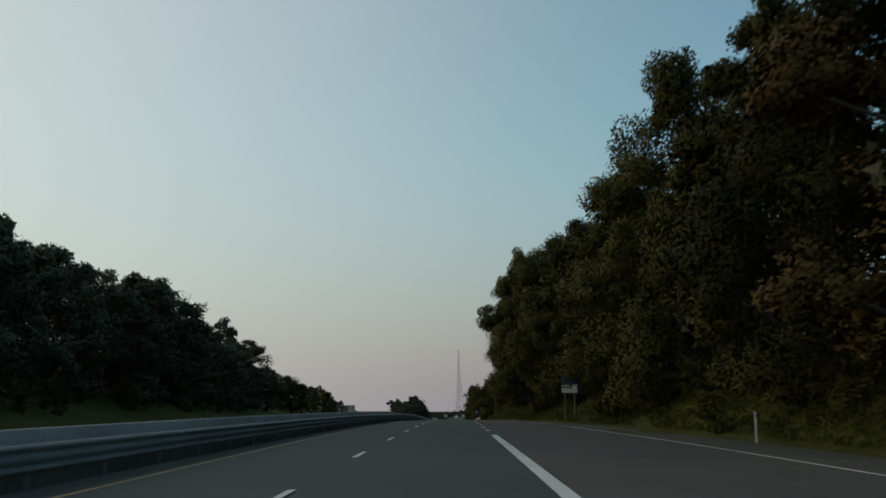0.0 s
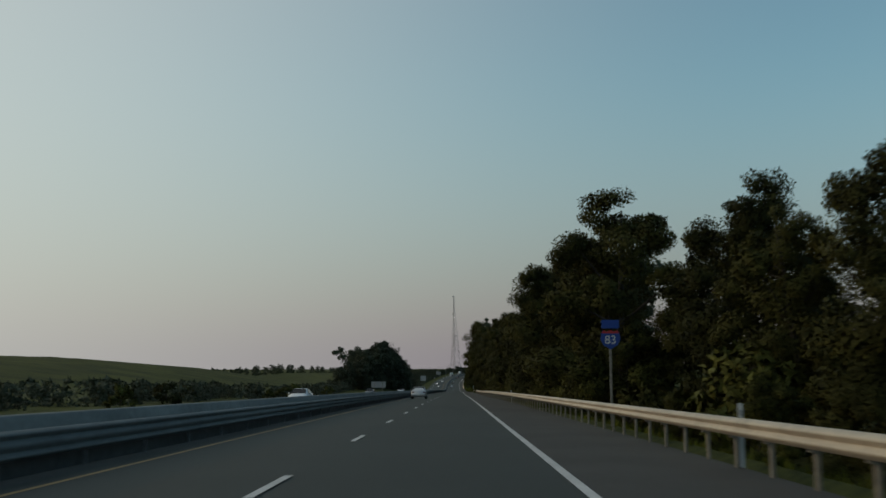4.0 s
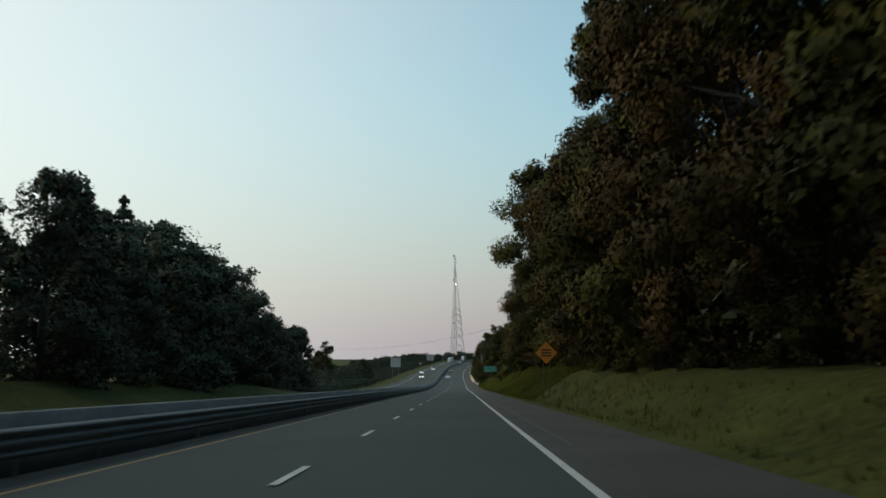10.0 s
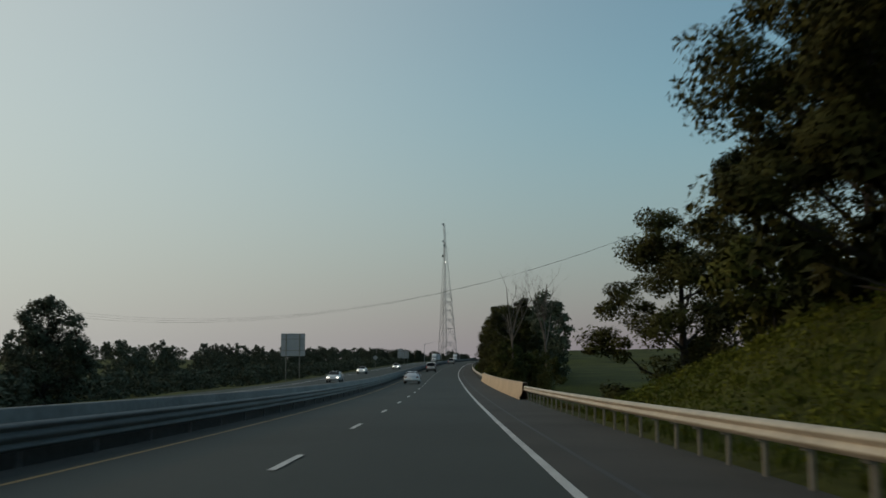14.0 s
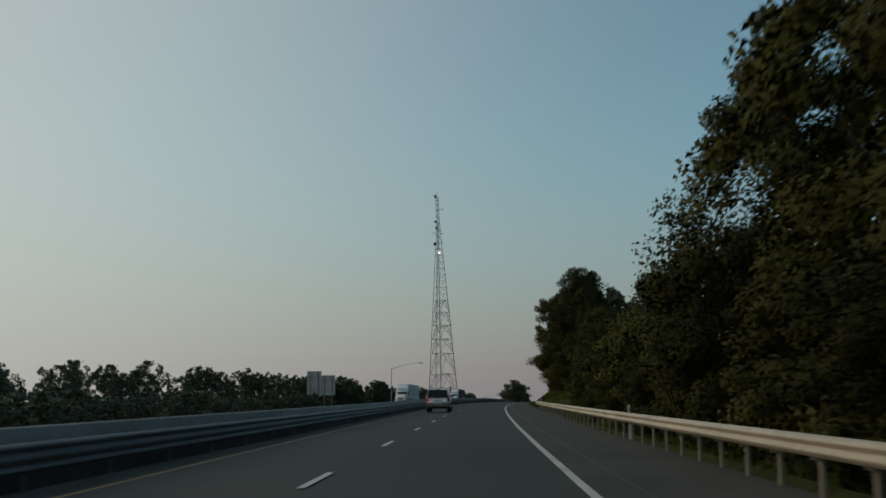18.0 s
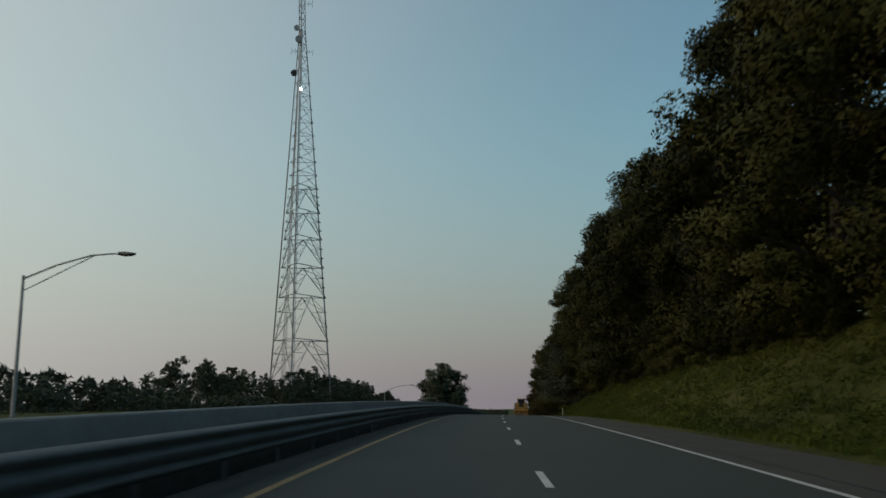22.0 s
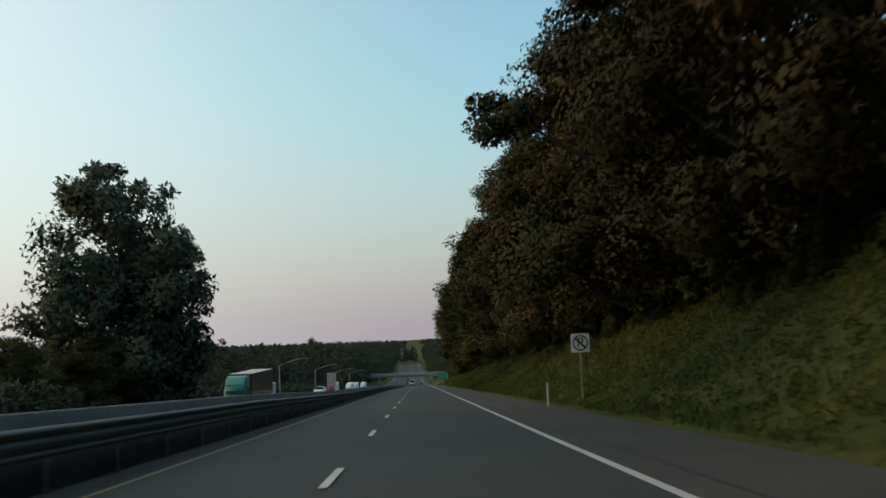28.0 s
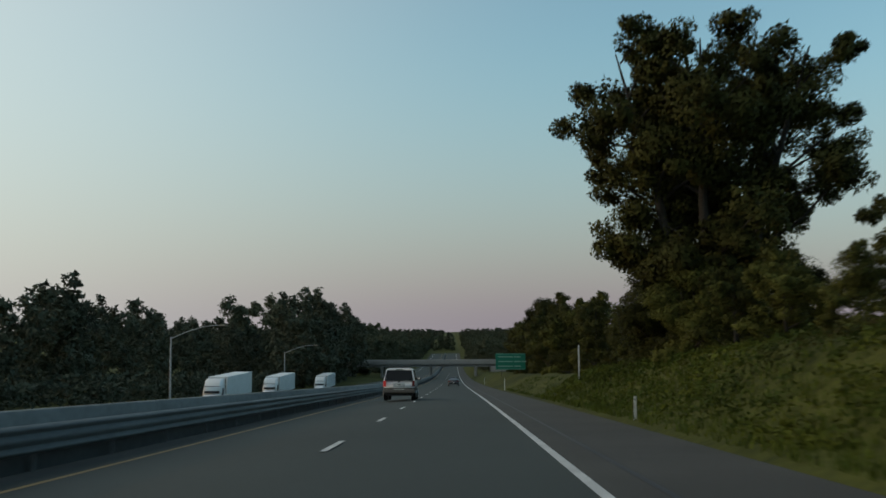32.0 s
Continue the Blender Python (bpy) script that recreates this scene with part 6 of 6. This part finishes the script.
def sign_back(s, u0, w0, h0, top0, panels=()):
    """The grey back of a sign for the other carriageway; panels: further (offset, width, height, top)."""
    t = thing("sign_back", "grey aluminium back of a large road sign", "road sign", placed(s, u0, 0, 0, True))
    g = float(ground(s, u0))
    for off, w, h, top in ((0, w0, h0, top0), *panels):
        part("panel", plate(rounded(w, h, 0.08, top - g - h / 2), 0, 0.04), SIGN_BACK, t).location = (off, 0, 0)
        for k in (-0.28, 0.28):
            part("post", box(off + k * w - 0.07, off + k * w + 0.07, -0.16, -0.02, -0.3, top - g - 0.05, 0.01), POST, t)
        for k in range(2):
            part("stiffener", box(off - w / 2 + 0.06, off + w / 2 - 0.06, -0.03, 0.0, top - g - h * (0.25 + 0.5 * k) - 0.04, top - g - h * (0.25 + 0.5 * k) + 0.04), POST, t)
    return t


sign_back(226, -26.6, 2.2, 3.3, 4.5, ((2.5, 2.7, 2.5, 3.8),))
sign_back(496, -17.9, 3.7, 1.5, 3.0)
sign_back(784, -26.0, 3.6, 4.2, 7.8)
sign_back(1046, -25.2, 4.3, 4.0, 7.3)
sign_back(1292, -28.3, 2.4, 4.2, 5.6, ((2.4, 2.3, 3.3, 4.9),))
sign_back(2049, -24.5, 2.5, 3.6, 5.0)
for s, u, h in ((1150, -20.5, 2.6), (1619, -21, 2.2)):
    t, z = sign_base("diamond_sign", "grey back of a diamond warning sign", s, u, h, (0,))
    part("panel", plate([(0, z + 0.75), (-0.75, z), (0, z - 0.75), (0.75, z)], 0, 0.02, 0.004), SIGN_BACK, t)

# ---- slender white marker posts ----
first = None
for s, u, h in ((25, 14.8, 1.3), (258, 7.5, 1.25), (330, 7.5, 1.25), (407, 7.5, 1.25), (470, 7.5, 1.25), (563, 7.7, 1.1), (880, 7.6, 1.3), (1006, 7.6, 1.3), (1085, 7.5, 1.25), (1160, 7.5, 1.25), (1221, 7.6, 1.3),
                (1523, 8.2, 1.2), (1640, 8.0, 1.2), (1720, 8.0, 1.2), (1807, 7.3, 1.2), (1976, 8.1, 0.8), (2043, 8.0, 0.75), (2075, 10.4, 2.2), (2120, 7.9, 1.2), (2190, 7.9, 1.2)):
    m = placed(s, u, -0.1, 0, True)
    if first is None or h == 2.2:
        ob = thing("marker_post", "slender white plastic marker post in the verge", "marker post", m, group="marker posts along the shoulder")
        part("post", box(-0.05, 0.05, -0.012, 0.012, 0, h + 0.1, 0.006), POST_WHITE, ob)
        part("reflector", box(-0.035, 0.035, -0.018, -0.011, h - 0.12, h - 0.02), SIGN_BACK, ob)
        if first is None:
            first = ob
    else:
        copy_thing(first, Matrix.Identity(4)).matrix_basis = m @ Matrix.Diagonal((0.9, 1, h / 1.3, 1))

# ---- overpass ----
op = thing("overpass", "grey concrete road bridge crossing over the carriageways", "bridge", placed(2326, 0, 0))
part("deck", box(-34, 17, 0, 9.5, 4.35, 4.75, 0.03), DECK_CONCRETE, op)
for y in (0.1, 9.1):
    part("parapet", box(-34, 17, y, y + 0.3, 4.75, 5.6, 0.03), DECK_CONCRETE, op, "pale concrete parapet")
for k in range(5):
    part("girder", box(-34, 17, 0.8 + k * 1.9, 1.15 + k * 1.9, 3.55, 4.35, 0.02), TOWER_STEEL, op)
for x in (-5.35, -21, 9.3):
    part("pier_cap", box(x - 0.5, x + 0.5, 0.3, 9.2, 2.95, 3.55, 0.04), DECK_CONCRETE, op)
    for y in (1.2, 4.7, 8.2):
        part("pier", bar((x, y, -0.6), (x, y, 3.0), 0.42, 12), DECK_CONCRETE, op)
for x0, x1 in ((-38, -31), (14, 21)):
    part("abutment", extruded([(x0, -1), (x1, -1), (x1, 3.5), (x0, 3.5)] if x0 > 0 else [(x0, -1), (x1, -1), (x1, 3.5), (x0, 3.5)], -0.5, 10), DECK_CONCRETE, op)

# ---- power line over the valley ----
def make_pole(s, u, h):
    t = thing("power_pole", "tall weathered wooden power pole with a crossarm", "power pole", placed(s, u, -0.5, -60, True), group="power poles")
    part("pole", bar((0, 0, 0), (0, 0, h), 0.2, 10, None, 0.13), WOOD_POLE, t)
    part("crossarm", box(-1.5, 1.5, -0.08, 0.08, h - 1.2, h - 1.0, 0.01), WOOD_POLE, t)
    for x in (-1.3, 0.0, 1.3):
        part("insulator", bar((x, 0, h - 1.0), (x, 0, h - 0.75), 0.06, 8, None, 0.04), POST, t)
    return at(s, u, -0.5 + h - 0.75, True)


pa, pb = make_pole(1069, 60, 38.0), make_pole(1085, -90, 15.5)
for k in (-1, 0, 1):
    a, b = pa + Vector((0.3 * k, 1.3 * k, 0)), pb + Vector((0.3 * k, 1.3 * k, 0.6 * k))
    pts = [a.lerp(b, f) - Vector((0, 0, 11.2 * 4 * f * (1 - f))) for f in np.linspace(0, 1, 16)]
    v, f = tube(pts, [0.017] * 16, 4)
    tagged(new("power_cable", quads("power_cable", v, f, BLACK)), "thin dark overhead power cable sagging over the road", "cable")


# ---- bare dead trees ----
def dead_tree(s, u, height, seed, label):
    rng = random.Random(seed)
    pieces = []

    def grow(p, d, length, r, depth):
        n = 4
        pts, rad, q, e = [p], [r], p.copy(), d.copy()
        for k in range(n):
            e = (e + Vector((rng.gauss(0, 0.12), rng.gauss(0, 0.12), rng.gauss(0.05, 0.08)))).normalized()
            q = q + e * length / n
            pts.append(q.copy())
            rad.append(r * (1 - 0.55 * (k + 1) / n))
        pieces.append(tube(pts, rad, 6 if r > 0.06 else 4))
        if depth:
            for k in range(rng.randint(3, 5)):
                i = rng.randint(1, n)
                side = Vector((rng.gauss(0, 1), rng.gauss(0, 1), rng.uniform(0.1, 0.9))).normalized()
                grow(pts[i], (e * 0.7 + side * 0.8).normalized(), length * rng.uniform(0.4, 0.62), rad[i] * 0.55, depth - 1)

    p = Vector((0, 0, -0.3))
    trunk = [p, Vector((0.1, 0, height * 0.3)), Vector((0.0, 0.1, height * 0.55))]
    stem, boughs = tube(trunk, [height * 0.011, height * 0.009, height * 0.007], 8), []
    for k in range(5):
        grow(trunk[1].lerp(trunk[2], 0.35 + 0.16 * k), Vector((rng.gauss(0, 0.35), rng.gauss(0, 0.35), 1)).normalized(), height * 0.42, height * 0.006, 3)
        boughs.append(joined(pieces))
        pieces.clear()
    t = thing("dead_tree", label, "tree", placed(s, u, 0, 0, True))
    part("trunk", quads("trunk", *stem, DEAD_WOOD, True), None, t)
    for v, f in boughs:
        part("limb", quads("limb", v, f, DEAD_WOOD, True), None, t)
    return t


dead_tree(1015, 12.0, 16.5, 3, "bare leafless dead tree with fine twigs")
dead_tree(1022, 17.5, 17, 8, "bare dead snag among thickets")
dead_tree(189, 12.5, 15, 5, "bare grey tree at the end of the wood")
dead_tree(583, 11.5, 15, 9, "dead tree with bleached limbs at the wood's edge")


def make_shed(s, u, w, d, h):
    """A small gabled outbuilding on top of the cutting; its door faces the road."""
    shed = thing("shed", "small white-boarded shed on top of the bank", "shed", placed(s, u, -0.1, 0, True), "sheds above the cutting")
    part("wall", box(-w / 2, w / 2, -d / 2, d / 2, 0, h, 0.02), TRAILER_WHITE, shed)
    for side in (-1, 1):
        bm = bmesh.new()
        pts = [(0, h + w * 0.3), (side * (w / 2 + 0.25), h - 0.08)]
        lo = [bm.verts.new((x, y, z)) for x, z in pts for y in (-d / 2 - 0.2, d / 2 + 0.2)]
        hi = [bm.verts.new(v.co + Vector((0, 0, 0.1))) for v in lo]
        for a4 in ((0, 1, 3, 2),):
            bm.faces.new([lo[k] for k in a4])
            bm.faces.new([hi[k] for k in reversed(a4)])
        for i, k in ((0, 1), (1, 3), (3, 2), (2, 0)):
            bm.faces.new([lo[i], hi[i], hi[k], lo[k]])
        bmesh.ops.recalc_face_normals(bm, faces=bm.faces)
        part("roof_slope", bm, DARK_STEEL, shed, "grey sheet roof slope")
    for y in (-d / 2 + 0.03, d / 2 - 0.03):
        bm = bmesh.new()
        tri = [[bm.verts.new((x, y + o, z)) for x, z in ((-w / 2, h), (w / 2, h), (0, h + w * 0.29))] for o in (-0.03, 0.03)]
        bm.faces.new(tri[0])
        bm.faces.new(tri[1][::-1])
        for k in range(3):
            bm.faces.new([tri[0][k], tri[1][k], tri[1][k - 2], tri[0][k - 2]])
        bmesh.ops.recalc_face_normals(bm, faces=bm.faces)
        part("gable", bm, TRAILER_WHITE, shed)
    door = part("door", box(-w / 2 - 0.05, -w / 2 - 0.004, -0.5, 0.5, 0.1, min(2.0, h - 0.2), 0.01), DARK_STEEL, shed, "dark plank door")
    part("door_handle", box(-w / 2 - 0.1, -w / 2 - 0.052, 0.34, 0.4, 0.95, 1.1, 0.01), STEEL, door)


make_shed(1350, 17.6, 2.2, 3.0, 2.3)
make_shed(1349, 22.0, 3.0, 4.0, 2.5)

# ---- grass, weeds and low scrub on the verges and banks ----
def tufts(name, label, n, s0, s1, depth, size, mat, seed, blades=5):
    """Clumps of bent blades between the pavement's edge and depth metres beyond it."""
    rng = np.random.default_rng(seed)
    s = rng.uniform(s0, s1, n)
    u = np.interp(s, *zip(*TOE)) + 0.15 + depth * rng.uniform(0, 1, n) ** 1.3
    base = np.stack([road_x(s) + u, s, road_z(s) + ground(s, u) - 0.02], 1)
    base, k = np.repeat(base, blades, 0), n * blades
    base[:, :2] += rng.normal(0, 0.18 * size / 0.45, (k, 2))
    w = rng.uniform(0, 2 * math.pi, k)
    side = np.stack([np.cos(w), np.sin(w), 0 * w], 1)
    out = np.stack([-np.sin(w), np.cos(w), 0 * w], 1)
    h = size * rng.uniform(0.5, 1.4, k)[:, None]
    up = np.array([0, 0, 1.0])
    v = np.stack([base - side * h * 0.07, base + side * h * 0.07, base + up * h + out * h * rng.uniform(0.1, 0.7, k)[:, None]], 1).reshape(-1, 3)
    return tagged(new(name, quads(name, v, np.arange(3 * k).reshape(-1, 3), mat)), label, "grass", kind="stuff")


def scrub(name, label, n, s0, s1, depth, mat, seed, low=0.2, high=0.6, leaves=20):
    """Low leafy clumps on a bank, larger where a slow swell says so."""
    rng = np.random.default_rng(seed)
    s = rng.uniform(s0, s1, n)
    x = depth * rng.uniform(0, 1, n) ** 1.15
    u = np.interp(s, *zip(*TOE)) + 0.5 + x
    swell = 0.5 + 0.5 * np.sin(s * 0.61 + 2.1 * np.sin(s * 0.17) + u * 0.9) * np.cos(u * 0.55 + s * 0.23)
    r = (low + (high - low) * swell * rng.uniform(0.4, 1.0, n)) * np.clip(0.35 + x / 2.5, 0, 1)
    c = np.stack([road_x(s) + u, s, road_z(s) + ground(s, u) + r * 0.35], 1)
    v, f, _ = leaf_cards(rng, c, r, leaves, 0.12, 0.6)
    return tagged(new(name, quads(name, v, f, mat)), label, "scrub", kind="stuff")


BANK_GRASS = patchy("bank_grass", [(0.085, 0.076, 0.02), (0.055, 0.078, 0.013), (0.11, 0.12, 0.016), (0.07, 0.09, 0.014)], 0.08)
CUT_GRASS = patchy("cutting_grass", [(0.05, 0.056, 0.015), (0.04, 0.066, 0.012), (0.08, 0.1, 0.015), (0.046, 0.072, 0.012)], 0.08)
CUT_SCRUB = patchy("cutting_scrub", [(0.055, 0.047, 0.017), (0.038, 0.058, 0.012), (0.085, 0.1, 0.015), (0.042, 0.066, 0.012), (0.1, 0.1, 0.017)], 0.07)
BANK_SCRUB = patchy("bank_scrub", [(0.07, 0.052, 0.019), (0.05, 0.07, 0.013), (0.12, 0.125, 0.016), (0.058, 0.085, 0.014), (0.13, 0.12, 0.02)], 0.07)
BRAMBLE = patchy("bramble", [(0.03, 0.044, 0.009), (0.045, 0.06, 0.011), (0.036, 0.055, 0.01)])
tufts("verge_grass", "rough yellow-green verge grass", 12000, 0, 1010, 3.0, 0.22, BANK_GRASS, 1)
tufts("verge_grass", "rough dull green verge grass", 13000, 1010, 2120, 3.0, 0.22, CUT_GRASS, 7)
tufts("bank_weeds", "grasses between the scrub on the cutting banks", 20000, 700, 925, 12.0, 0.24, BANK_GRASS, 2)
tufts("bank_weeds", "grasses between the scrub of the long cutting", 40000, 1240, 2080, 9.0, 0.24, CUT_GRASS, 3)
scrub("bank_scrub", "yellow-green and brown scrub on the cutting bank", 11000, 700, 925, 12.0, BANK_SCRUB, 5)
scrub("bank_scrub", "drifts of green and yellow scrub along the long cutting", 26000, 1240, 2080, 8.5, CUT_SCRUB, 6)
scrub("wood_edge_scrub", "dark brambles under the roadside wood", 6000, 0, 205, 5.0, BRAMBLE, 4)

# ---- the whole place at its final size ----
for me in bpy.data.meshes:
    me.transform(Matrix.Scale(SIZE, 4))
for ob in scene.objects:
    if ob.type in ("MESH", "EMPTY"):
        ob.location = ob.location * SIZE
